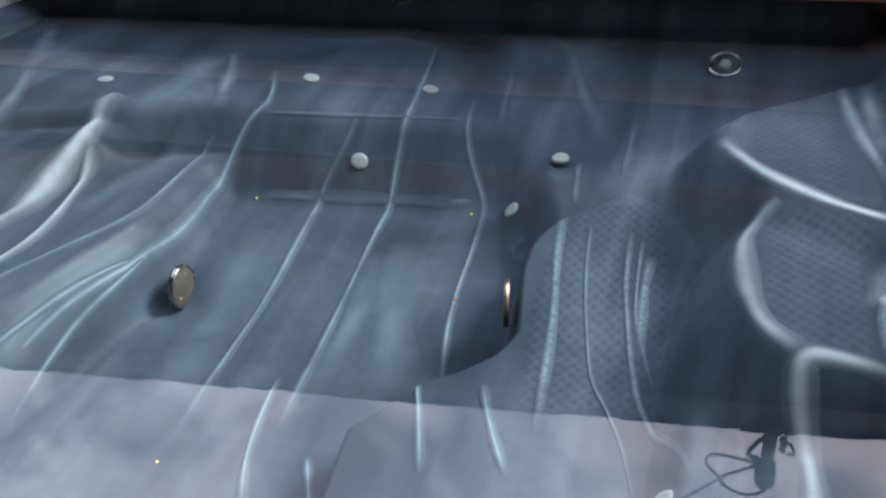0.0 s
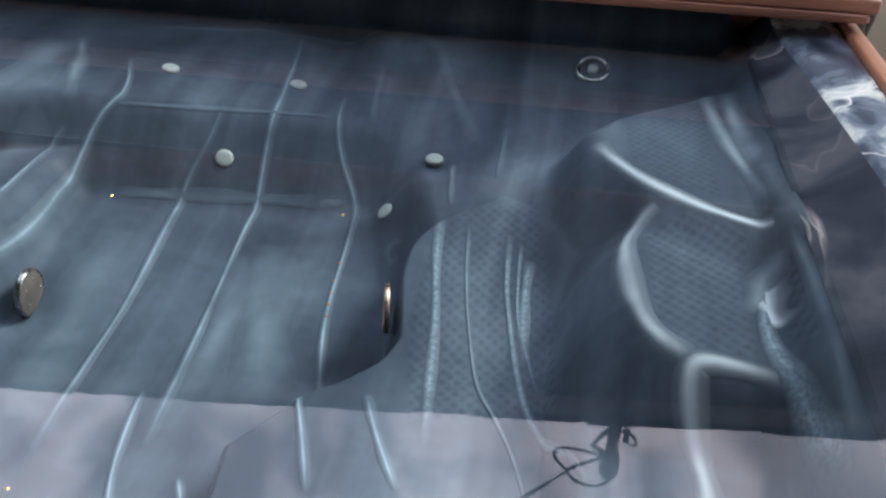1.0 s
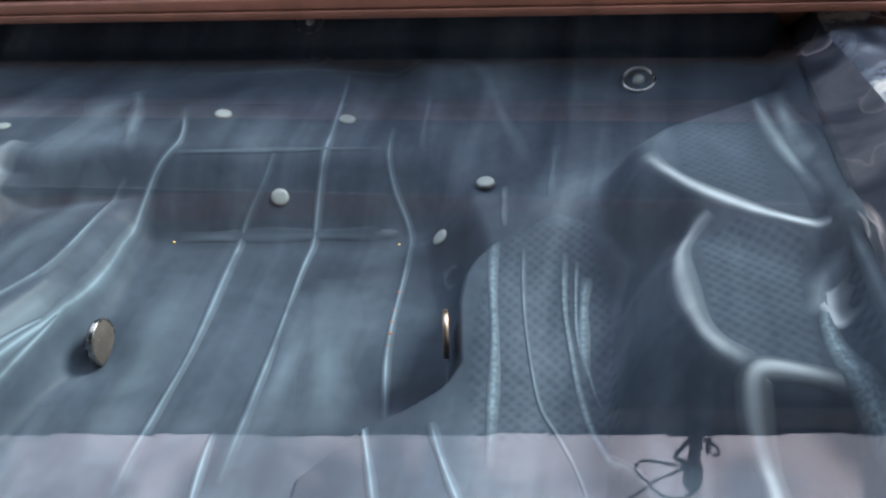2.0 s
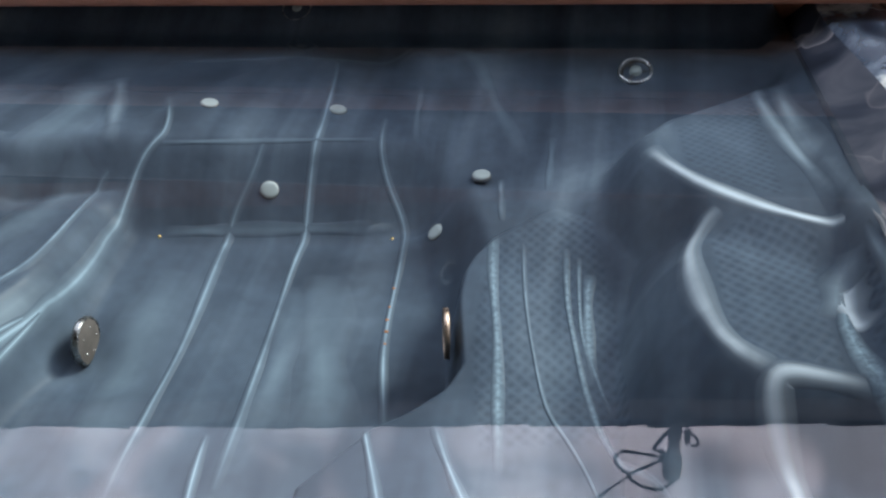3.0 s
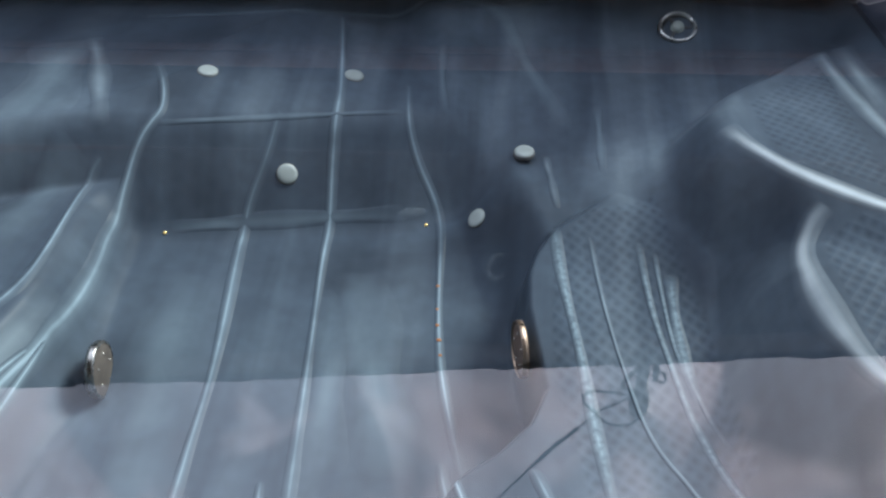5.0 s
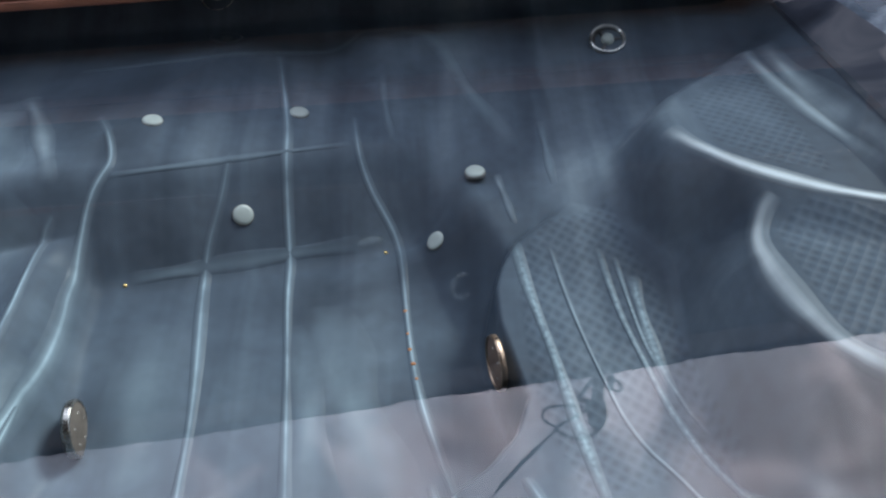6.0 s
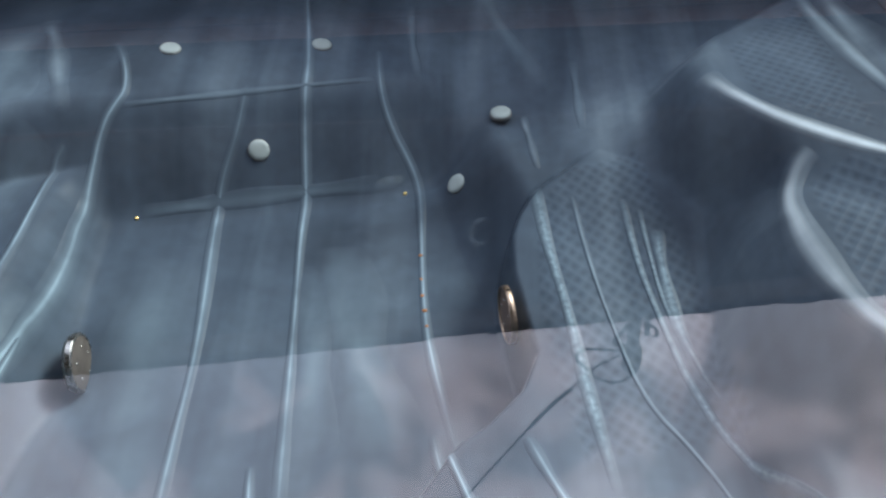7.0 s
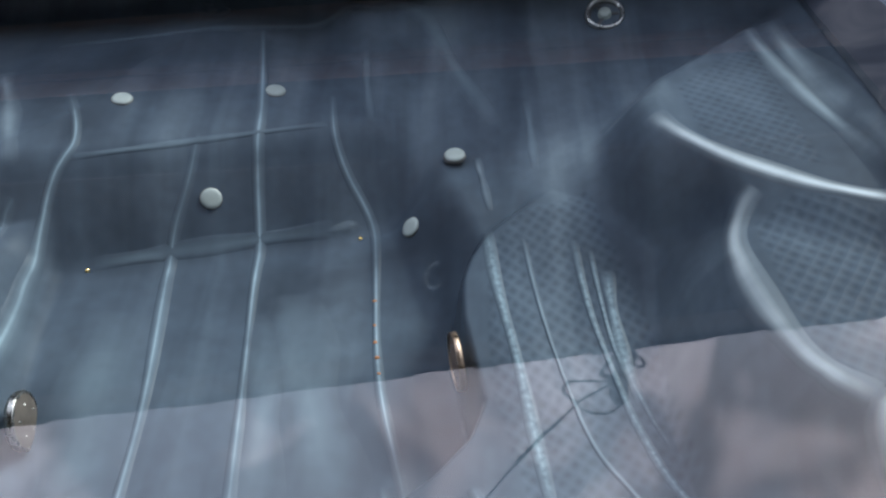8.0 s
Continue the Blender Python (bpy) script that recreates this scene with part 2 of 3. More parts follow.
def box(size, at=(0, 0, 0), bevel=0.0, bm=None, segments=2):
    bm = bm or bmesh.new()
    made = bmesh.ops.create_cube(bm, size=1.0)["verts"]
    bmesh.ops.scale(bm, vec=size, verts=made)
    bmesh.ops.translate(bm, vec=at, verts=made)
    if bevel:
        edges = list({e for v in made for e in v.link_edges})
        bmesh.ops.bevel(bm, geom=edges, offset=bevel, segments=segments, profile=0.5, affect="EDGES")
    return bm


def lathe(profile, steps=48, bm=None, squash=1.0):
    """A turned body: rows of radius and height about z."""
    bm = bm or bmesh.new()
    rings = []
    for r, z in profile:
        if r < 1e-6:
            rings.append([bm.verts.new((0, 0, z))])
        else:
            rings.append([bm.verts.new((r * math.cos(2 * math.pi * k / steps), squash * r * math.sin(2 * math.pi * k / steps), z)) for k in range(steps)])
    for a, b in zip(rings, rings[1:]):
        for k in range(steps):
            j = (k + 1) % steps
            if len(a) == 1 and len(b) > 1:
                bm.faces.new((a[0], b[k], b[j]))
            elif len(b) == 1 and len(a) > 1:
                bm.faces.new((a[k], b[0], a[j]))
            elif len(a) > 1:
                bm.faces.new((a[k], b[k], b[j], a[j]))
    bmesh.ops.recalc_face_normals(bm, faces=bm.faces)
    return bm


def tube(points, radius, sides=10, bm=None, taper=1.0):
    """A round bar along points, smoothed."""
    bm = bm or bmesh.new()
    points = [Vector(p) for p in points]
    fine = []
    for k in range(len(points) - 1):
        a, b, c, d = points[max(k - 1, 0)], points[k], points[k + 1], points[min(k + 2, len(points) - 1)]
        for s in range(6):
            t = s / 6
            fine.append(0.5 * (2 * b + (c - a) * t + (2 * a - 5 * b + 4 * c - d) * t * t + (3 * b - a - 3 * c + d) * t ** 3))
    fine.append(points[-1])
    rings = []
    for k, p in enumerate(fine):
        way = (fine[min(k + 1, len(fine) - 1)] - fine[max(k - 1, 0)]).normalized()
        side = way.orthogonal().normalized() if not rings else (side - way * side.dot(way)).normalized()
        other = way.cross(side)
        r = radius * (1 + (taper - 1) * k / (len(fine) - 1))
        rings.append([bm.verts.new(p + r * (side * math.cos(q) + other * math.sin(q))) for q in (2 * math.pi * j / sides for j in range(sides))])
    for a, b in zip(rings, rings[1:]):
        for k in range(sides):
            bm.faces.new((a[k], a[(k + 1) % sides], b[(k + 1) % sides], b[k]))
    bm.faces.new(rings[0][::-1])
    bm.faces.new(rings[-1])
    return bm


# ---- the moulded shell as a height field ----
def smooth(a, b, t):
    s = np.clip((t - a) / (b - a), 0, 1)
    return s * s * (3 - 2 * s)


def inside(x, y, poly):
    """Distance to the outline of a plan polygon, positive inside."""
    best = np.full(np.shape(x), 1e9)
    odd = np.zeros(np.shape(x), bool)
    for (ax, ay), (bx, by) in zip(poly, poly[1:] + poly[:1]):
        ex, ey = bx - ax, by - ay
        k = np.clip(((x - ax) * ex + (y - ay) * ey) / (ex * ex + ey * ey), 0, 1)
        best = np.minimum(best, np.hypot(x - ax - k * ex, y - ay - k * ey))
        odd ^= ((ay > y) != (by > y)) & (x < ex * (y - ay) / (ey if ey else 1e-9) + ax)
    return np.where(odd, best, -best)


ARM = [(0.062, 0.235), (0.03, 0.195), (0.006, 0.155), (-0.008, 0.105), (-0.008, 0.03), (0.008, -0.06), (0.022, -0.13), (0.0, -0.19), (-0.045, -0.25), (-0.09, -0.29), (-0.18, -0.45), (-0.14, -0.7), (0.0, -0.85), (0.36, -0.85),
       (0.39, -0.6), (0.36, -0.2), (0.338, 0.05), (0.342, 0.22), (0.336, 0.39), (0.30, 0.44), (0.23, 0.40), (0.18, 0.35), (0.12, 0.285)]
SEAT_HIGH = [(0.355, 0.39), (0.40, 0.48), (0.644, 0.70), (0.80, 0.75), (0.80, -0.02), (0.68, 0.0), (0.58, 0.035), (0.49, 0.11), (0.40, 0.217), (0.362, 0.28)]
SEAT_MID = [(0.442, 0.079), (0.50, 0.3), (0.80, 0.3), (0.80, -0.40), (0.654, -0.385), (0.505, -0.351), (0.453, -0.299), (0.428, -0.208), (0.412, -0.046)]
SEAT_LOW = [(0.524, -0.235), (0.60, -0.1), (0.80, -0.1), (0.80, -1.1), (0.46, -1.1), (0.50, -0.504), (0.516, -0.33)]
BANK = [(-0.86, 0.80), (-0.80, 0.62), (-0.76, 0.42), (-0.735, 0.1), (-0.73, -0.12), (-0.765, -0.35), (-0.82, -0.65), (-0.9, -1.2), (-2.0, -1.2), (-2.0, 0.8)]
SHELF = [(-1.02, 0.70), (-0.96, 0.40), (-0.98, 0.15), (-1.10, -0.15), (-1.4, -0.5), (-2.0, -0.5), (-2.0, 0.9), (-1.0, 0.9)]
PROFILE_V = (-1.4, -0.5, 0.0, 0.02, 0.067, 0.13, 0.16, 0.27, 0.42, 0.55, 0.75)
PROFILE_Z = (0.36, 0.42, 0.497, 0.52, 0.588, 0.672, 0.685, 0.71, 0.725, 0.75, 0.80)


def height(x, y):
    u, v = (x + 0.202) * 0.94 + (y - 0.355) * 0.342, -(x + 0.202) * 0.342 + (y - 0.355) * 0.94
    z = sum(np.interp(v + d, PROFILE_V, PROFILE_Z) for d in (-0.016, -0.008, 0, 0.008, 0.016)) / 5
    z = z - (0.15 - 0.045 * smooth(0.0, -0.4, v)) * np.clip(u, -0.6, 0.12)
    z = z - 0.03 * np.exp(-((x + 0.645) ** 2 + (y + 0.156) ** 2) / 0.006)
    # right of the seat the floor falls to a gap before the high seats, and the back turns into a corner
    corner = np.interp(y + 0.20 * np.abs(x - 0.25), (-1.2, -0.4, -0.1, 0.10, 0.30, 0.47, 0.60, 0.76, 0.86, 0.94), (0.40, 0.47, 0.51, 0.545, 0.585, 0.625, 0.655, 0.695, 0.745, 0.79))
    w = smooth(0.06, 0.20, u)
    z = z * (1 - w) + corner * w
    # the floor is raised beside the seats to look lighter from the camera
    z = z + np.maximum(0.60 - z, 0) * smooth(0.27, 0.38, x) * smooth(0.42, 0.22, y)
    z = z + 0.085 * np.exp(-((x - 0.37) ** 2 + 1.4 * (y - 0.34) ** 2) / 0.022)
    for poly, h, b, out in ((ARM, 0.597 + 0.2 * np.clip(y - 0.2, -0.38, 0.06), 0.024, 0.012), (BANK, 0.655 + 0.03 * (y + 0.2), 0.05, 0.05), (SHELF, 0.735, 0.05, 0.05),
                       (SEAT_LOW, 0.625, 0.022, 0.08), (SEAT_MID, 0.715 + 0.03 * (x - 0.5), 0.018, 0.12), (SEAT_HIGH, 0.75, 0.014, 0.10)):
        w = smooth(-out, b, inside(x, y, poly))
        z = np.where(h > z, z * (1 - w) + h * w, z)
    z = np.minimum(z, 0.772)
    # the walls of the shell
    z = z + 0.035 * np.exp(-((x + 0.09) ** 2 + (y - 0.339) ** 2) / 0.007) - 0.027 * np.exp(-((x + 0.002) ** 2 + (y - 0.449) ** 2) / 0.010)
    right, left, back = smooth(0.635, 0.705, x), smooth(-1.66, -1.82, x), smooth(0.86, 1.04, y)
    for w, top in ((left, 0.83), (back, 0.87), (right, 0.798), (smooth(-1.15, -1.40, y), 0.83)):
        z = z * (1 - w) + top * w
    return z


# ---- folds moulded into the shell ----
BANK_EDGE = [(-0.748, 0.525), (-0.697, 0.42), (-0.678, 0.345), (-0.692, 0.314), (-0.713, 0.277), (-0.731, 0.21), (-0.73, 0.125), (-0.723, 0.05), (-0.725, -0.05), (-0.737, -0.15), (-0.756, -0.24), (-0.776, -0.36), (-0.79, -0.48), (-0.80, -0.60)]
SEAT_FIRST = [(-0.474, 0.43), (-0.48, 0.38), (-0.496, 0.33), (-0.518, 0.28), (-0.526, 0.238), (-0.518, 0.14), (-0.507, 0.02), (-0.50, -0.085), (-0.498, -0.18), (-0.496, -0.26), (-0.49, -0.37), (-0.475, -0.48)]
SEAT_SECOND = [(-0.428, 0.876), (-0.40, 0.70), (-0.376, 0.54), (-0.371, 0.455), (-0.373, 0.395), (-0.374, 0.313), (-0.372, 0.21), (-0.36, 0.065), (-0.35, -0.08), (-0.343, -0.18), (-0.335, -0.28), (-0.32, -0.42)]
SEAT_THIRD = [(-0.246, 0.60), (-0.236, 0.492), (-0.228, 0.46), (-0.209, 0.428), (-0.182, 0.402), (-0.166, 0.375), (-0.159, 0.315), (-0.152, 0.18), (-0.144, 0.07), (-0.131, -0.03), (-0.10, -0.16), (-0.08, -0.24)]
BANK_LINE = [(-0.765, 0.25), (-0.79, 0.21), (-0.786, 0.11), (-0.778, 0.0), (-0.78, -0.09), (-0.81, -0.17), (-0.86, -0.28), (-0.93, -0.45)]
BANK_UPPER = [(-0.923, 0.638), (-0.863, 0.512), (-0.786, 0.322), (-0.778, 0.273)]
ARM_BACK = [(0.04, 0.455), (0.055, 0.34), (0.062, 0.285)]
ARM_FIRST = [(0.052, 0.24), (0.063, 0.117), (0.077, 0.03), (0.09, -0.04), (0.10, -0.11), (0.109, -0.18), (0.119, -0.27), (0.135, -0.40)]
ARM_SECOND = [(0.115, 0.20), (0.128, 0.08), (0.144, -0.02), (0.161, -0.10), (0.179, -0.175), (0.20, -0.25), (0.235, -0.31), (0.275, -0.40), (0.307, -0.515)]
ARM_THIRD = [(0.20, 0.19), (0.21, 0.035), (0.228, -0.06), (0.245, -0.14), (0.26, -0.20), (0.28, -0.28), (0.317, -0.362), (0.353, -0.441), (0.38, -0.52)]
ARM_INNER = [(0.226, 0.16), (0.231, 0.06), (0.24, -0.045), (0.262, -0.12), (0.30, -0.24)]
SHELF_STREAK = [(-1.033, 0.28), (-1.035, 0.20), (-1.022, 0.10), (-1.026, -0.026), (-1.025, -0.12), (-1.036, -0.19), (-1.06, -0.30)]
SHELF_EDGE = [(-1.01, 0.12), (-0.965, -0.03), (-0.93, -0.16), (-0.92, -0.27), (-0.95, -0.40)]
STEP_FIRST = [(-0.12, -0.20), (-0.106, -0.271), (-0.045, -0.43), (-0.01, -0.53)]
STEP_SECOND = [(0.02, -0.29), (0.047, -0.36), (0.078, -0.427), (0.115, -0.50)]
STEP_THIRD = [(-0.378, -0.28), (-0.374, -0.32), (-0.355, -0.423), (-0.334, -0.502), (-0.29, -0.60)]
STEP_FOURTH = [(-0.245, -0.45), (-0.226, -0.487), (-0.19, -0.56)]
SEAT_RIM_A = [(0.59, 0.70), (0.592, 0.55), (0.617, 0.36), (0.65, 0.18), (0.665, 0.05)]
SEAT_RIM_B = [(0.64, 0.70), (0.637, 0.55), (0.657, 0.33), (0.678, 0.09), (0.686, -0.10)]

# height, half width, plan line
FOLDS = [
    (0.0016, 0.007, BANK_EDGE), (0.0012, 0.007, SEAT_FIRST), (0.0012, 0.007, SEAT_SECOND), (0.0012, 0.007, SEAT_THIRD),
    (0.0018, 0.007, BANK_LINE), (0.002, 0.010, BANK_UPPER), (0.0008, 0.006, ARM_BACK), (0.0006, 0.006, ARM_FIRST),
    (0.0005, 0.005, ARM_SECOND), (0.0006, 0.006, ARM_THIRD), (0.003, 0.011, SEAT_RIM_A), (0.003, 0.011, SEAT_RIM_B),
    (0.004, 0.014, [(0.66, 0.0), (0.625, -0.13), (0.627, -0.26), (0.641, -0.365), (0.68, -0.45), (0.695, -0.6)]),
    (0.002, 0.008, STEP_FIRST), (0.002, 0.008, STEP_SECOND), (0.0018, 0.007, STEP_THIRD), (0.0018, 0.007, STEP_FOURTH),
    (0.016, 0.028, SHELF_STREAK), (0.008, 0.014, SHELF_EDGE),
]

# strips of highlight put into pale colour: material, half width, plan line
CRESTS = [
    (CREST_SHINE, 0.012, BANK_EDGE), (CREST_SHINE, 0.0115, SEAT_FIRST), (CREST_SHINE, 0.011, SEAT_SECOND), (CREST_SHINE, 0.010, SEAT_THIRD),
    (CREST_SHINE, 0.011, BANK_LINE), (FAINT_SHINE, 0.008, ARM_BACK), (GRAINY_SHINE, 0.011, ARM_FIRST), (CREST_SHINE, 0.0042, ARM_SECOND),
    (GRAINY_SHINE, 0.007, ARM_THIRD), (GRAINY_SHINE, 0.005, ARM_INNER), (CREST_SHINE, 0.010, STEP_FIRST), (CREST_SHINE, 0.010, STEP_SECOND),
    (CREST_SHINE, 0.010, STEP_THIRD), (CREST_SHINE, 0.010, STEP_FOURTH), (EDGE_SHINE, 0.034, SHELF_STREAK), (EDGE_SHINE, 0.016, SHELF_EDGE),
    (FAINT_SHINE, 0.022, BANK_UPPER),
    # fine lines that leave the edge of the bank
    (CREST_SHINE, 0.006, [(-0.735, -0.13), (-0.765, -0.25), (-0.785, -0.36), (-0.80, -0.45), (-0.815, -0.55)]),
    (CREST_SHINE, 0.006, [(-0.728, -0.09), (-0.742, -0.20), (-0.758, -0.33), (-0.765, -0.44), (-0.765, -0.56)]),
    (FAINT_SHINE, 0.030, [(-0.735, -0.05), (-0.765, -0.22), (-0.79, -0.40), (-0.80, -0.60)]),
    # bright edges of the seats, painted pale
    (EDGE_SHINE, 0.022, [(0.352, 0.34), (0.366, 0.285), (0.402, 0.225), (0.455, 0.155), (0.52, 0.092), (0.585, 0.043), (0.675, 0.005)]),
    (EDGE_SHINE, 0.023, [(0.475, 0.088), (0.446, 0.070), (0.416, 0.0), (0.414, -0.09), (0.43, -0.205), (0.456, -0.295), (0.51, -0.348)]),
    (EDGE_SHINE, 0.023, [(0.642, -0.39), (0.617, -0.378), (0.57, -0.362), (0.525, -0.352), (0.506, -0.367), (0.514, -0.42), (0.53, -0.48), (0.54, -0.60)]),
    (GRAINY_SHINE, 0.016, [(0.635, -0.17), (0.618, -0.23), (0.622, -0.30), (0.636, -0.37), (0.657, -0.43), (0.673, -0.52), (0.68, -0.60)]),
    # half-moon of glare on the middle seat, painted as a pale strip
    (EDGE_SHINE, 0.030, [(0.650, -0.130), (0.634, -0.165), (0.629, -0.20), (0.634, -0.240), (0.640, -0.265)]),
    (FAINT_SHINE, 0.030, [(0.66, -0.06), (0.64, -0.11), (0.62, -0.17), (0.615, -0.23)]),
    (FAINT_SHINE, 0.022, SEAT_RIM_A), (FAINT_SHINE, 0.026, SEAT_RIM_B),
    (FAINT_SHINE, 0.010, [(0.676, 0.0), (0.684, -0.16), (0.686, -0.30), (0.684, -0.44), (0.685, -0.62)]),
    # creases of the seat and the back
    (SOFT_SHINE, 0.006, [(-0.697, 0.312), (-0.547, 0.373), (-0.397, 0.435), (-0.243, 0.50)]),
    (SOFT_SHINE, 0.012, [(-0.655, 0.20), (-0.496, 0.262), (-0.375, 0.309), (-0.23, 0.363)]),
    (SOFT_SHINE, 0.010, [(-0.86, 0.76), (-0.545, 0.80), (-0.303, 0.88), (-0.11, 0.878)]),
    (SOFT_SHINE, 0.020, [(-0.16, 0.885), (-0.067, 0.838), (-0.036, 0.786), (-0.004, 0.712), (0.033, 0.625), (0.085, 0.53)]),
    (SOFT_SHINE, 0.010, [(-0.187, 0.75), (-0.181, 0.644), (-0.165, 0.53)]),
    (SOFT_SHINE, 0.010, [(0.146, 0.59), (0.148, 0.479), (0.15, 0.38)]),
    (FAINT_SHINE, 0.030, [(-1.69, 0.90), (-1.46, 0.50), (-1.31, 0.24), (-1.24, 0.08), (-1.22, -0.05)]),
    (GRAINY_SHINE, 0.012, [(0.25, 0.11), (0.248, 0.05), (0.25, -0.02), (0.256, -0.09), (0.27, -0.16)]),
    # broad soft bands of light painted pale along the seat and the bank
    (SOFT_SHINE, 0.070, [(-0.98, 0.62), (-0.90, 0.36), (-0.92, 0.20), (-0.99, 0.10)]),
    (SOFT_SHINE, 0.050, [(-0.81, 0.25), (-0.86, 0.16), (-0.885, 0.05), (-0.91, -0.10)]),
    (SOFT_SHINE, 0.075, [(-0.58, 0.12), (-0.575, -0.03), (-0.57, -0.14), (-0.56, -0.28), (-0.53, -0.42)]),
    (SOFT_SHINE, 0.060, [(-0.30, 0.20), (-0.265, 0.03), (-0.225, -0.11), (-0.18, -0.25)]),
    (SOFT_SHINE, 0.035, [(-0.345, 0.14), (-0.325, 0.0), (-0.31, -0.12), (-0.29, -0.26)]),
]


def fold(x, y, line):
    """Distance from a plan line, and how far along it, 0 to 1."""
    best, along = np.full(np.shape(x), 1e9), np.zeros(np.shape(x))
    for k, ((ax, ay), (bx, by)) in enumerate(zip(line, line[1:])):
        ex, ey = bx - ax, by - ay
        s = np.clip(((x - ax) * ex + (y - ay) * ey) / (ex * ex + ey * ey), 0, 1)
        d = np.hypot(x - ax - s * ex, y - ay - s * ey)
        along = np.where(d < best, (k + s) / (len(line) - 1), along)
        best = np.minimum(best, d)
    return best, along


def rounded(line, rounds=3):
    """A plan line with its corners cut, so that it runs in a soft bend."""
    for _ in range(rounds):
        cut = [line[0]]
        for (ax, ay), (bx, by) in zip(line, line[1:]):
            cut += [(0.75 * ax + 0.25 * bx, 0.75 * ay + 0.25 * by), (0.25 * ax + 0.75 * bx, 0.25 * ay + 0.75 * by)]
        line = cut + [line[-1]]
    return line


def moulded(x, y):
    """The finished surface: the height field, with its folds."""
    z = height(x, y)
    for rise, half, line in FOLDS:
        p, m = np.array(line), 4 * half
        near = (x > p[:, 0].min() - m) & (x < p[:, 0].max() + m) & (y > p[:, 1].min() - m) & (y < p[:, 1].max() + m)
        if near.any():
            d, s = fold(x[near], y[near], rounded(line, 2))
            z[near] += rise * np.exp(-np.abs(d / half) ** 1.6) * smooth(0, 0.12, s) * smooth(1.0, 0.85, s)
    return z


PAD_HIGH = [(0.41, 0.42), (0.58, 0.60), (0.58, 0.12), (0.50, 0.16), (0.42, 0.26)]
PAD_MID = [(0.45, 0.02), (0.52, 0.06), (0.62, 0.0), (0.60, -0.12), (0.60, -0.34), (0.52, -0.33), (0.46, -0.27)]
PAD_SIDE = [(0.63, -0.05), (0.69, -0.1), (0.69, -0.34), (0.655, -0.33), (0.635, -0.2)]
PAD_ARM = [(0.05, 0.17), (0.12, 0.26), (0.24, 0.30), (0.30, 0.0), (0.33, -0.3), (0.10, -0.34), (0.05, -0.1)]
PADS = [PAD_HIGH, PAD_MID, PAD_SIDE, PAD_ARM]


def grid_mesh(name, gx, gy, gz, keep, material, parent, label=""):
    """A sheet over a plan grid, of the cells that keep names."""
    nx = gx.shape[1]
    cx, cy = (gx[:-1, :-1] + gx[1:, 1:]) / 2, (gy[:-1, :-1] + gy[1:, 1:]) / 2
    j, i = np.nonzero(keep(cx, cy))
    corner = j * nx + i
    faces = np.stack([corner, corner + 1, corner + nx + 1, corner + nx], 1)
    used, faces = np.unique(faces, return_inverse=True)
    verts = np.stack([gx.ravel(), gy.ravel(), gz.ravel()], 1)[used]
    mesh = bpy.data.meshes.new(name)
    mesh.from_pydata(verts.tolist(), [], faces.reshape(-1, 4).tolist())
    mesh.materials.append(material)
    mesh.shade_smooth()
    ob = new(name, mesh)
    ob.parent = parent
    return tagged(ob, label)


WATER_Z = 0.80
X0, Y0, Y1 = -1.88, -1.42, 1.06

# ---- ground, house ----
ground = tagged(part("ground", box((900, 900, 0.4), (0, 0, -0.2)), CONCRETE), "weathered grey concrete patio slab under the tub", "ground", kind="structure")

# wall added behind the camera, unseen, to keep low sky light off the tub
tagged(part("wall_blocker", box((14, 0.25, 4.2), (-0.5, -3.4, 2.1), 0.01), STUCCO), "plain beige wall added out of view to block low sky light", "wall", kind="structure")

# invented roof over the camera, out of view, which shapes the sky light
blocker = empty("sky_blocker", pose(0, 0, 0), "plain dark roof added out of view to block sky light", "patio roof", kind="structure")
part("blocker_deck", box((9, 2.95, 0.06), (-0.5, -1.925, 2.95), 0.01), SOFFIT, blocker)
part("blocker_edge", box((9, 0.09, 0.18), (-0.5, -0.49, 2.86), 0.006), SOFFIT, blocker)

HOUSE = pose(0.0, 2.43, 0, 0, 0, 6.7)
house = empty("house", HOUSE, "beige rendered house with a dark shingled eave", "house")
part("wall", box((16, 0.25, 0.52), (-0.5, 0.95, 0.26), 0.01), STUCCO, house, "beige rendered wall below the windows")
# wall under the eave, its shade painted in with the dark soffit colour
part("shaded_wall_band", box((16, 0.25, 0.80), (-0.5, 0.95, 2.77), 0.01), SOFFIT, house, "wall above the windows with eave shade put into its colour")
part("beam", box((16, 0.10, 0.17), (-0.5, 0.79, 2.285), 0.01), BROWN_BEAM, house, "brown stained timber beam")
for k in range(10):
    window = part("window", box((1.52, 0.03, 1.84), (-7.7 + 1.6 * k, 0.97, 1.445)), DARK_GLASS, house, "dark window glass", False)
    for x in (-0.79, 0.79):
        part("window_frame", box((0.06, 0.07, 1.84), (-7.7 + 1.6 * k + x, 0.955, 1.445), 0.004), BROWN_BEAM, window)
part("soffit", box((16, 0.80, 0.02), (-0.5, 0.43, 3.17)), SOFFIT, house, "dark painted soffit")
part("fascia", box((16, 0.03, 0.15), (-0.5, 0.02, 3.215), 0.004), SOFFIT, house)


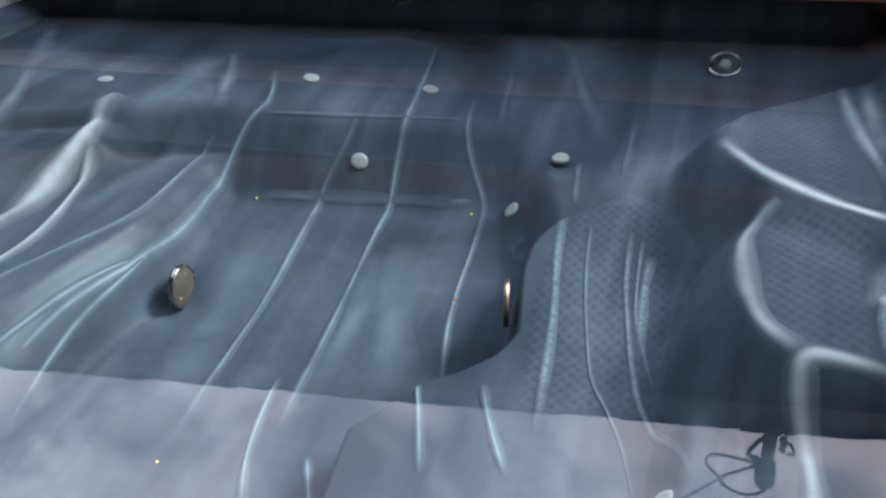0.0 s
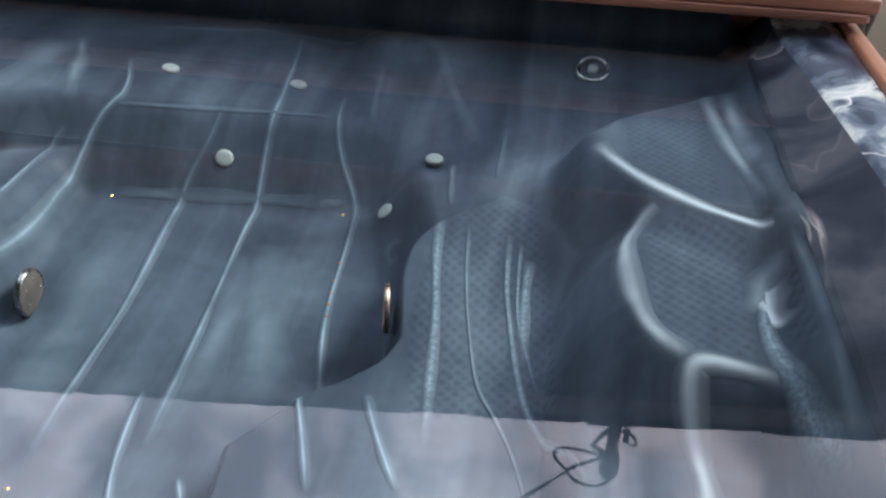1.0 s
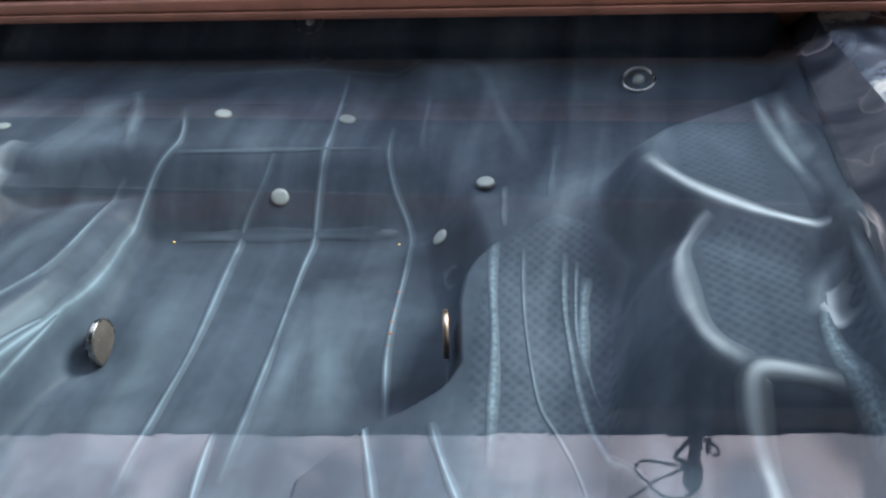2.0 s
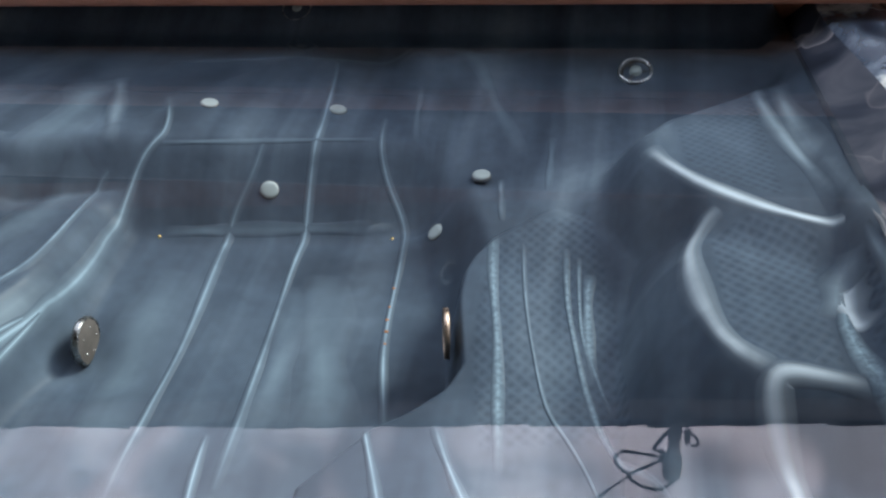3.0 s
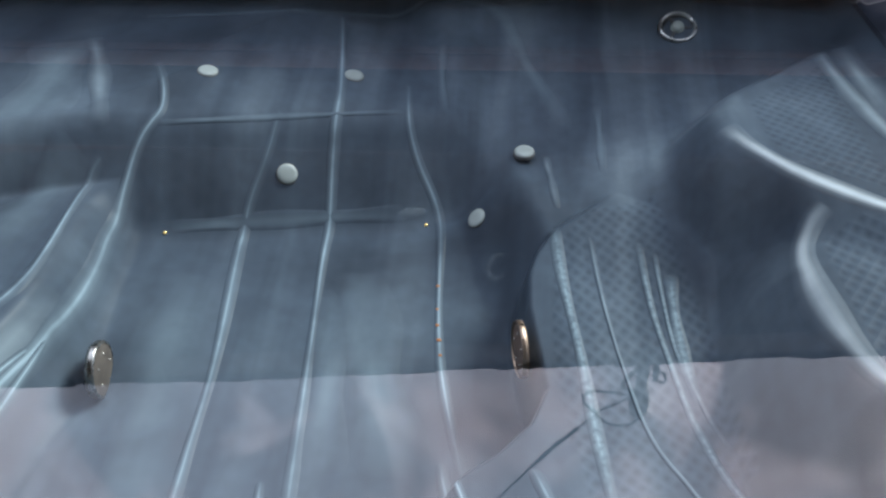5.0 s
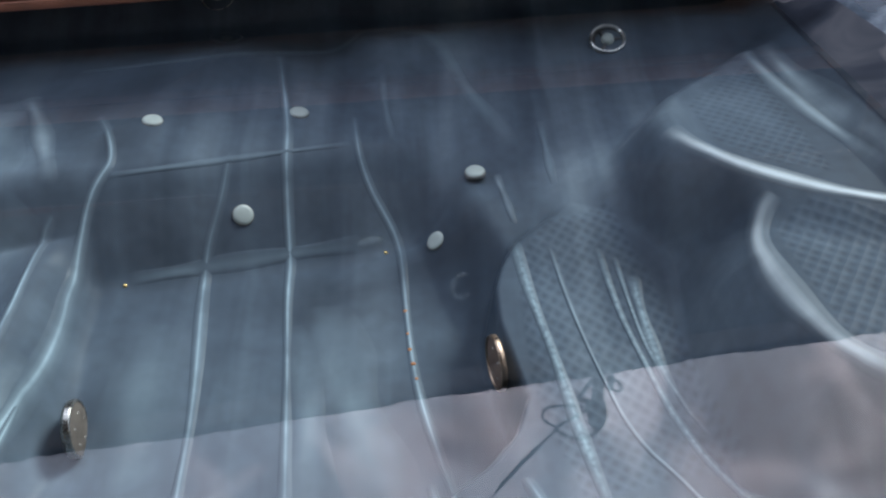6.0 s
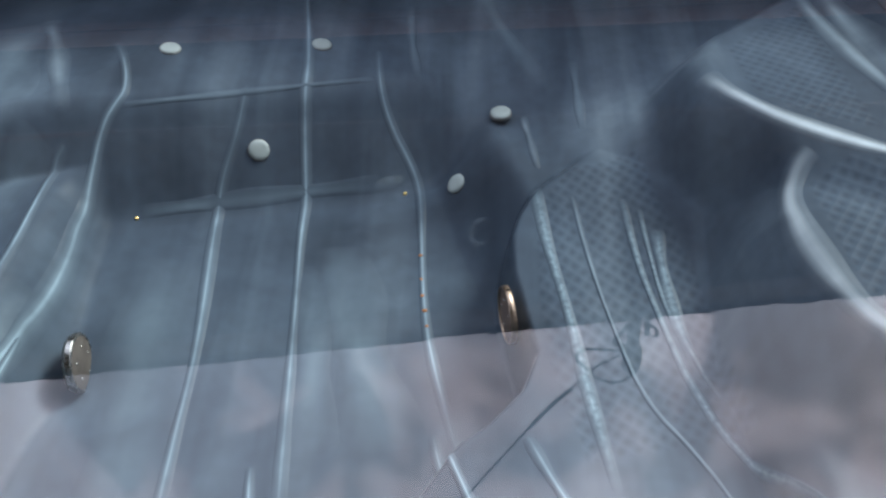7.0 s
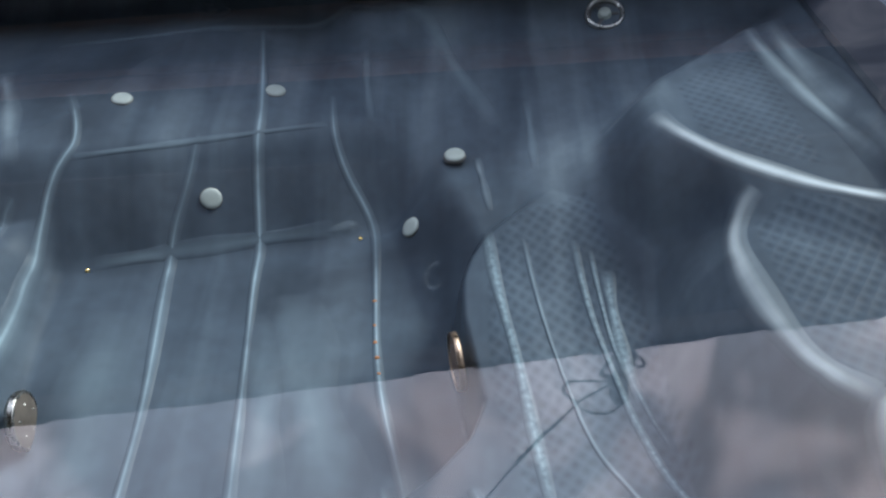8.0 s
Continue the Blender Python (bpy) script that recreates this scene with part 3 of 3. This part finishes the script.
def shingle_mesh(seed):
    """A shingle whose front edge is chipped and uneven."""
    rng = random.Random(seed)
    front = [(-0.15 + 0.3 * k / 6, -0.01 + rng.uniform(-0.007, 0.010)) for k in range(7)]
    outline = front + [(0.15, 0.41), (-0.15, 0.41)]
    bm = bmesh.new()
    low = [bm.verts.new((x, y, -0.006)) for x, y in outline]
    up = [bm.verts.new((x, y, 0.006)) for x, y in outline]
    bm.faces.new(low[::-1])
    bm.faces.new(up)
    for k in range(len(outline)):
        n = (k + 1) % len(outline)
        bm.faces.new((low[k], low[n], up[n], up[k]))
    mesh = bpy.data.meshes.new("shingle")
    bm.to_mesh(mesh)
    bm.free()
    mesh.materials.append(ROOF)
    return mesh


def roof_deck():
    bm = bmesh.new()
    rows = [(-8.5, 0.0, 3.275), (7.5, 0.0, 3.275), (7.5, 5.0, 4.7), (-8.5, 5.0, 4.7)]
    low = [bm.verts.new(p) for p in rows]
    up = [bm.verts.new((x, y, z + 0.012)) for x, y, z in rows]
    bm.faces.new(low[::-1])
    bm.faces.new(up)
    for k in range(4):
        bm.faces.new((low[k], low[(k + 1) % 4], up[(k + 1) % 4], up[k]))
    return bm


roof = part("roof", roof_deck(), ROOF, house, "dark weathered shingle roof", False)

# ---- hot tub ----
tub = empty("hot_tub", pose(0, 0, 0), "marbled dark blue acrylic hot tub full of still water", "hot tub")
xs, ys = np.arange(X0 + 0.02, 0.697, 0.0042), np.arange(-0.98, Y1 - 0.01, 0.0042)
gx, gy = np.meshgrid(xs, ys)
gz = moulded(gx, gy)
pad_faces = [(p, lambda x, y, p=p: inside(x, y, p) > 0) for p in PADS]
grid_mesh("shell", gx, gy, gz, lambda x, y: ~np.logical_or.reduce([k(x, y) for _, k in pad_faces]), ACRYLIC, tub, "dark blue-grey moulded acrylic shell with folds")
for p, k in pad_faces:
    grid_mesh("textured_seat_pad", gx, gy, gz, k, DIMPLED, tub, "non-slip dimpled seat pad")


def crest(line, half, lift):
    """A narrow strip of painted highlight that follows the top of a fold and thins out at both ends."""
    p = np.array(rounded(line, 3))
    run = np.append(0, np.cumsum(np.hypot(*np.diff(p, axis=0).T)))
    even = np.linspace(0, run[-1], max(12, int(run[-1] / 0.007)))
    p = np.stack([np.interp(even, run, p[:, 0]), np.interp(even, run, p[:, 1])], 1)
    step = np.gradient(p, axis=0)
    side = np.stack([-step[:, 1], step[:, 0]], 1) / np.linalg.norm(step, axis=1)[:, None]
    s = np.linspace(0, 1, len(p))
    wide = half * (1 + 0.2 * np.sin(11 * s + 5 * p[0, 0]))
    cells = max(10, int(half / 0.002))
    across = np.linspace(-1, 1, cells + 1)
    spread = p[:, None] + side[:, None] * across[:, None] * wide[:, None, None]
    body = (1 - across[None, :] ** 4) * (1 - (2 * s[:, None] - 1) ** 8)
    tops = moulded(spread[..., 0], spread[..., 1]) + (lift + 0.0005) * body - 0.0005
    bm, rows = bmesh.new(), []
    uv = bm.loops.layers.uv.new("strip")
    for k in range(len(p)):
        rows.append([(bm.verts.new((x, y, z)), ((c + 1) / 2, s[k])) for (x, y), z, c in zip(spread[k].tolist(), tops[k].tolist(), across)])
    for a, b in zip(rows, rows[1:]):
        for k in range(cells):
            corners = (a[k], b[k], b[k + 1], a[k + 1])
            face = bm.faces.new([v for v, _ in corners])
            for loop, (_, place) in zip(face.loops, corners):
                loop[uv].uv = place
    bmesh.ops.recalc_face_normals(bm, faces=bm.faces)
    if sum(f.normal.z for f in bm.faces) < 0:
        bmesh.ops.reverse_faces(bm, faces=bm.faces)
    return bm


for layer, (shine, wide, line) in enumerate(CRESTS):
    part("fold_shine", crest(line, wide, 0.0020 - 0.017 * wide + 0.00001 * layer), shine, tub, "strip of highlight painted along a moulded fold")
near_y = np.append(np.arange(-1.40, -0.98, 0.02), ys[0])
wx, wy = np.meshgrid(np.arange(X0 + 0.02, 0.702, 0.02), near_y)
grid_mesh("foot_well", wx, wy, moulded(wx, wy), lambda x, y: x < 9, ACRYLIC, tub)


def lip_strip(section):
    """A strip of the right-hand lip; the knee lies further out towards the near side."""
    bm, rows = bmesh.new(), []
    for y in np.linspace(Y0, 1.06, 60):
        knee = 0.765 + 0.075 * min(max(0.8 - y, 0.0), 1.2) + 0.003 * math.sin(5 * y)
        rows.append([bm.verts.new((0.690 + (knee - 0.690) * s if s <= 1 else knee + (0.906 - knee) * (s - 1), y, z)) for s, z in section])
    for a, b in zip(rows, rows[1:]):
        for k in range(len(section) - 1):
            bm.faces.new((a[k], b[k], b[k + 1], a[k + 1]))
    bmesh.ops.recalc_face_normals(bm, faces=bm.faces)
    return bm


part("lip_wall", lip_strip([(0.0, 0.795), (0.2, 0.805), (0.5, 0.823), (0.8, 0.842), (0.93, 0.850)]), NAVY, tub, "dark inner face of the lip")
part("lip", lip_strip([(0.93, 0.850), (1.0, 0.855), (1.1, 0.858), (1.4, 0.862), (1.8, 0.867), (1.95, 0.869), (2.0, 0.862), (2.0, 0.80)]), MARBLE, tub, "blue and white swirled acrylic lip")
part("rim_board", box((0.036, 2.60, 0.11), (0.925, -0.163, 0.828), 0.008), TIMBER, tub, "orange stained timber rim board")
part("rim_board", box((0.075, 2.60, 0.11), (X0 - 0.05, -0.163, 0.828), 0.008), TIMBER, tub)
part("rim_board", box((2.83, 0.075, 0.11), (-0.49, Y0 - 0.04, 0.828), 0.008), TIMBER, tub)
part("rim_board", box((2.83, 0.075, 0.09), (-0.49, 1.10, 0.818), 0.008), TIMBER, tub)
for size, at in (((0.03, 2.5, 0.77), (0.920, -0.163, 0.387)), ((0.03, 2.5, 0.77), (X0 - 0.05, -0.163, 0.387)),
                 ((2.79, 0.03, 0.77), (-0.49, Y0 - 0.04, 0.387)), ((2.79, 0.03, 0.77), (-0.49, 1.10, 0.387))):
    part("cabinet_panel", box(size, at, 0.004), TIMBER, tub)
part("lip", box((0.1, 2.36, 0.06), (X0 + 0.03, -0.22, 0.835), 0.015), MARBLE, tub)
part("lip", box((2.56, 0.1, 0.06), (-0.51, Y0 + 0.03, 0.835), 0.015), MARBLE, tub)

water = tagged(part("water", box((0.735 - X0 - 0.06, 2.30, 0.0001), (0, 0, 0)), WATER), "clear still water filling the tub", "water", kind="structure")
bm = bmesh.new()
bmesh.ops.create_grid(bm, x_segments=1, y_segments=1, size=1)
bmesh.ops.scale(bm, vec=((0.702 - X0 - 0.05) / 2, 1.215, 1), verts=bm.verts)
bm.to_mesh(water.data)
bm.free()
water.location = ((0.702 + X0 + 0.05) / 2, -0.175, WATER_Z)


def face_along(at, normal, spin=0.0):
    turn = Vector(normal).normalized().to_track_quat("Z", "Y").to_matrix().to_4x4()
    return Matrix.Translation(at) @ turn @ pose(0, 0, 0, 0, 0, spin)


def surface_at(x, y, reach=0.045):
    """Place and normal of the shell, its folds left out."""
    h = lambda a, b: float(height(np.array([a]), np.array([b]))[0])
    nx, ny = (h(x - reach, y) - h(x + reach, y)) / (2 * reach), (h(x, y - reach) - h(x, y + reach)) / (2 * reach)
    return (x, y, h(x, y)), (nx, ny, 1.0)


# ---- fittings ----
def air_injector():
    ob = empty("air_injector", pose(0, 0, 0), "flat off-white plastic air injector in the shell", "air injector", "air injectors")
    part("cap", lathe([(0.0, 0.0052), (0.012, 0.0050), (0.0180, 0.0043), (0.0197, 0.0025), (0.0197, -0.004)], 32), WHITE_PLASTIC, ob)
    part("collar", lathe([(0.0198, 0.0012), (0.0212, 0.0010), (0.022, -0.004)], 32), DARK_PLASTIC, ob)
    return ob


first = air_injector()
spots = [(-0.633, 0.49), (-0.357, 0.58), (-0.455, 0.334), (-0.002, 0.449), (-0.09, 0.339), (-1.148, 0.374), (0.35, -0.55)]
for k, (x, y) in enumerate(spots):
    m = face_along(*surface_at(x, y)) if k != 3 else face_along((x, y, 0.6205), (0.0, -0.15, 1))
    if k == 0:
        first.matrix_world = m
    else:
        copy_thing(first, m)


def hydro_jet():
    ob = empty("hydro_jet", pose(0, 0, 0), "round chrome-ringed massage jet with a pale nozzle", "jet", "massage jets")
    part("ring", lathe([(0.034, 0.003), (0.036, 0.008), (0.039, 0.010), (0.042, 0.007), (0.043, -0.004)], 48), DULL_CHROME, ob, "chrome ring")
    part("bowl", lathe([(0.0, -0.012), (0.02, -0.011), (0.031, 0.0), (0.034, 0.004)], 40), DARK_PLASTIC, ob)
    spokes = bmesh.new()
    for k in range(3):
        bar = box((0.028, 0.006, 0.005), (0.017, 0, 0.002), 0.001)
        bmesh.ops.rotate(bar, cent=(0, 0, 0), matrix=Matrix.Rotation(2.1 * k, 3, "Z"), verts=bar.verts)
        tmp = bpy.data.meshes.new("tmp")
        bar.to_mesh(tmp)
        bar.free()
        spokes.from_mesh(tmp)
        bpy.data.meshes.remove(tmp)
    part("spoke_ring", spokes, DARK_PLASTIC, ob)
    part("nozzle", lathe([(0.0, 0.012), (0.008, 0.0125), (0.013, 0.010), (0.015, 0.002), (0.015, -0.01)], 24), WHITE_PLASTIC, ob)
    return ob


jet = hydro_jet()
jet.matrix_world = face_along((0.329, 0.825, 0.735), (0.0, -0.55, 1))
copy_thing(jet, face_along((-0.57, 0.995, 0.845), (0.0, -0.8, 1)))


def suction_cover(rim_material, label, ribbed=True):
    ob = empty("suction_cover", pose(0, 0, 0), label, "suction cover", "suction covers")
    if ribbed:
        rim = [(0.042, 0.0105), (0.0455, 0.010), (0.047, 0.008), (0.0457, 0.0065), (0.047, 0.005), (0.0457, 0.0035), (0.047, 0.002), (0.0457, 0.0), (0.044, -0.004), (0.0, -0.004)]
        face, level = [(0.0, 0.0125), (0.02, 0.0123), (0.036, 0.0115), (0.0425, 0.0095)], 0.0115
    else:
        rim = [(0.0435, 0.003), (0.0440, 0.0060), (0.0458, 0.0062), (0.0468, 0.004), (0.0468, -0.004), (0.0, -0.004)]
        face, level = [(0.0, 0.0045), (0.02, 0.0044), (0.036, 0.0040), (0.0437, 0.0032)], 0.0040
    part("rim", lathe(rim, 64), rim_material, ob, "ribbed metal rim" if ribbed else "thin bronze rim")
    part("face", lathe(face, 48), COVER_FACE if ribbed else BROWN_FACE, ob, "dark scratched disc")
    for k in range(5):
        a = 1.2 + 2 * math.pi * k / 5
        part("screw", lathe([(0.0, 0.0022), (0.0014, 0.0018), (0.002, 0.0)], 12), STEEL, ob).location = (0.026 * math.cos(a), 0.026 * math.sin(a), level)
    return ob


suction_cover(STEEL, "round steel-rimmed suction cover on the seat wall").matrix_world = face_along((-0.672, -0.130, 0.526), (1.0, 0.07, 0.0))
suction_cover(BRONZE, "round bronze-rimmed suction cover on the arm", False).matrix_world = face_along((0.0, -0.048, 0.533), (-0.975, -0.22, 0.04), 40)

# ---- folded cover over the far rim ----
cover = empty("spa_cover", pose(0, 0, 0), "folded copper-brown vinyl spa cover lying over the rim", "spa cover")


def tapered_slab(section, x0, x1, soft=0.008):
    """A cushion of constant side section, its long edges rounded."""
    bm = bmesh.new()
    ends = [[bm.verts.new((x, y, z)) for y, z in section] for x in (x0, x1)]
    n = len(section)
    bm.faces.new(ends[0])
    bm.faces.new(ends[1][::-1])
    for k in range(n):
        bm.faces.new((ends[0][k], ends[1][k], ends[1][(k + 1) % n], ends[0][(k + 1) % n]))
    bmesh.ops.recalc_face_normals(bm, faces=bm.faces)
    bmesh.ops.bevel(bm, geom=list(bm.edges), offset=soft, segments=4, profile=0.5, affect="EDGES")
    return bm


part("lower_slab", tapered_slab([(0.802, 0.905), (0.802, 0.924), (1.40, 0.975), (1.40, 0.905)], -1.97, 0.945, 0.007), VINYL, cover)
part("upper_slab", tapered_slab([(0.800, 0.928), (0.800, 0.964), (1.40, 1.005), (1.40, 0.980)], -1.98, 0.962, 0.009), VINYL, cover)
# front of the folded half, its shade painted in as a charcoal colour
part("folded_half", tapered_slab([(0.806, 0.970), (0.806, 1.19), (1.40, 1.21), (1.40, 1.012)], -1.97, 0.955, 0.014), SHADED_VINYL, cover, "folded half of the cover with shade put into its colour")
part("piping", tube([(-1.95, 0.797, 0.926), (-0.4, 0.7965, 0.9262), (0.935, 0.797, 0.926)], 0.003), VINYL, cover)

bracket = empty("cover_lifter", pose(0.985, 0.95, 0.0), "dark metal cover lifter bracket on the tub corner", "cover lifter")
part("plate", box((0.02, 0.16, 0.34), (-0.012, 0.10, 0.70), 0.003), DARK_PLASTIC, bracket)
part("arm", tube([(0.005, 0.10, 0.72), (0.006, 0.06, 0.83), (0.004, 0.02, 0.89), (-0.02, 0.0, 0.90)], 0.012), DARK_PLASTIC, bracket)

# ---- service mast and cable on the eave ----
mast = empty("service_mast", pose(0.66, 2.53, 3.26), "dull metal electric service mast standing on the eave", "service mast")
part("pipe", lathe([(0.0, -0.08), (0.034, -0.08), (0.034, 0.27), (0.0, 0.27)], 24), GALVANISED, mast)
part("flange", lathe([(0.030, 0.03), (0.055, 0.015), (0.075, 0.0), (0.08, -0.012)], 24), GALVANISED, mast)
part("head", lathe([(0.0, 0.44), (0.03, 0.435), (0.052, 0.40), (0.056, 0.34), (0.050, 0.28), (0.036, 0.24)], 24, squash=0.8), GALVANISED, mast, "dark weatherhead")
part("clevis", box((0.03, 0.03, 0.09), (0.065, 0, 0.13), 0.006), GALVANISED, mast)
part("insulator", lathe([(0.0, 0.05), (0.018, 0.045), (0.014, 0.025), (0.02, 0.01), (0.0, 0.0)], 16), GALVANISED, mast).location = (-0.05, -0.02, 0.24)
part("brace", tube([(-0.03, 0, 0.10), (-0.075, -0.01, 0.16), (-0.10, -0.01, 0.22), (-0.045, 0, 0.25)], 0.012), GALVANISED, mast)
part("hook", tube([(0.04, 0, 0.10), (0.10, -0.01, 0.12), (0.12, -0.01, 0.17), (0.09, 0, 0.19)], 0.008), GALVANISED, mast)
part("drip_loop", tube([(-0.02, -0.03, 0.27), (-0.14, -0.06, 0.22), (-0.27, -0.08, 0.20), (-0.30, -0.08, 0.27), (-0.22, -0.06, 0.37)], 0.008), BLACK, mast, "black cable loop")
part("drip_loop", tube([(0.02, -0.04, 0.40), (-0.06, -0.06, 0.45), (-0.16, -0.07, 0.43), (-0.22, -0.06, 0.37), (-0.12, -0.05, 0.30), (-0.03, -0.03, 0.26)], 0.008), BLACK, mast, "black cable loop")
cable = tagged(part("service_cable", tube([(0.44, 2.47, 3.63), (0.22, 2.30, 3.71), (0.005, 2.12, 3.82), (-2.5, 0.0, 5.2), (-8, -4.5, 7.5)], 0.0055), BLACK), "black overhead service cable tied to the mast", "cable")
tagged(part("splice_sleeve", tube([(0.34, 2.39, 3.665), (0.22, 2.30, 3.71), (0.10, 2.20, 3.765)], 0.011), BLACK, cable))


# ---- terracotta pot with a plant ----
def potted_plant():
    ob = empty("potted_plant", pose(1.47, 1.27, 0.34), "leafy plant in a wide terracotta pot beside the tub", "potted plant")
    part("pot", lathe([(0.0, 0.0), (0.17, 0.0), (0.19, 0.02), (0.255, 0.27), (0.262, 0.285), (0.275, 0.29), (0.285, 0.315), (0.28, 0.345), (0.265, 0.352), (0.248, 0.345), (0.24, 0.29), (0.0, 0.285)], 64), TERRACOTTA, ob)
    soil = bmesh.new()
    bmesh.ops.create_circle(soil, cap_ends=True, segments=48, radius=0.243)
    bmesh.ops.triangulate(soil, faces=soil.faces)
    bmesh.ops.subdivide_edges(soil, edges=soil.edges, cuts=5, use_grid_fill=True)
    for v in soil.verts:
        v.co.z = 0.298 + 0.014 * noise.noise(v.co * 22)
    part("soil", soil, SOIL, ob)
    rng = random.Random(4)
    for s in range(5):
        a = rng.uniform(0, 6.28)
        foot = Vector((0.10 * math.cos(a), 0.10 * math.sin(a), 0.29))
        tip = foot + Vector((0.16 * math.cos(a), 0.16 * math.sin(a), rng.uniform(0.22, 0.4)))
        part("stem", tube([foot, (foot + tip) / 2 + Vector((0, 0, 0.05)), tip], 0.006, 8, taper=0.5), STEM, ob)
        for k in range(8):
            base = foot.lerp(tip, 0.35 + 0.65 * k / 7)
            b = rng.uniform(0, 6.28)
            way = Vector((math.cos(b), math.sin(b), rng.uniform(-0.1, 0.6))).normalized()
            side = way.cross(Vector((0, 0, 1))).normalized()
            size = rng.uniform(0.06, 0.11)
            bm = bmesh.new()
            spine, edges = [], []
            for q in range(6):
                t = q / 5
                mid = base + way * size * t + Vector((0, 0, -0.25 * size * t * t))
                w = size * 0.2 * math.sin(math.pi * min(1, t * 0.92 + 0.08)) * (1 - 0.35 * t)
                spine.append((bm.verts.new(mid + side * w + Vector((0, 0, w * 0.3))), bm.verts.new(mid), bm.verts.new(mid - side * w + Vector((0, 0, w * 0.3)))))
            for p, r in zip(spine, spine[1:]):
                bm.faces.new((p[0], p[1], r[1], r[0]))
                bm.faces.new((p[1], p[2], r[2], r[1]))
            part("leaf", bm, LEAF, ob)
    return ob


potted_plant()
tagged(part("plant_stand", box((0.42, 0.42, 0.34), (1.47, 1.27, 0.17), 0.01), CONCRETE), "low concrete block under the terracotta pot", "plinth")

# ---- small hardware on the seat ----
x, y = -0.222, 0.366
spot, up = surface_at(x, y)
up = Vector(up).normalized()
along = Vector((0.94, 0.34, 0.0))
along = (along - up * along.dot(up)).normalized()
turn = Matrix((along, up.cross(along), up)).transposed().to_4x4()
tagged(part("clear_insert", lathe([(0.0, 0.008), (0.02, 0.007), (0.028, 0.003), (0.03, -0.003)], 32, squash=0.4), CLEAR), "small clear plastic oval insert in the seat crease", "insert").matrix_world = Matrix.Translation(spot) @ turn
for x, y in ((-0.192, 0.352), (-0.658, 0.191), (-0.47, -0.55)):
    tagged(part("screw", lathe([(0.0, 0.003), (0.003, 0.0025), (0.0045, -0.001)], 12), BRASS), "tiny brass screw in the shell", "screw", "shell screws").matrix_world = face_along(*surface_at(x, y))

tagged(part("clear_ring", lathe([(0.018, -0.001), (0.020, 0.001), (0.024, 0.002), (0.028, 0.001), (0.029, -0.002)], 40), CLEAR), "clear plastic ring set into the seat corner", "ring").matrix_world = face_along(*surface_at(-0.044, 0.232))
for k, (x, y) in enumerate(((-0.151, 0.13), (-0.148, 0.09), (-0.142, 0.055), (-0.137, 0.02), (-0.155, 0.19))):
    bm = bmesh.new()
    bmesh.ops.create_icosphere(bm, subdivisions=2, radius=0.0032 + 0.0006 * (k % 3))
    for v in bm.verts:
        v.co.z *= 0.35
        v.co *= 1 + 0.35 * noise.noise(v.co * 400 + Vector((k, 0, 0)))
    fleck = tagged(part("rust_fleck", bm, RUST), "small rust-brown fleck on the seat fold", "rust fleck", "rust flecks")
    fleck.location = (x, y, float(moulded(np.array([x]), np.array([y]))[0]) + 0.002)

# ---- roof pieces ----
shingles = [shingle_mesh(k) for k in range(5)]
rng = random.Random(11)
slope = math.atan2(1.425, 5.0)
for row in range(4):
    for k in range(53):
        ob = new("shingle", rng.choice(shingles))
        ob.parent = roof
        y = 0.30 * row
        ob.matrix_basis = (pose(-8.4 + 0.302 * k + 0.15 * (row % 2), y - 0.004 + rng.uniform(-0.010, 0.009), 3.290 + 0.285 * y + rng.uniform(-0.004, 0.006))
                           @ pose(0, 0, 0, math.degrees(slope) - 1.5, 0, rng.uniform(-1.2, 1.2)))
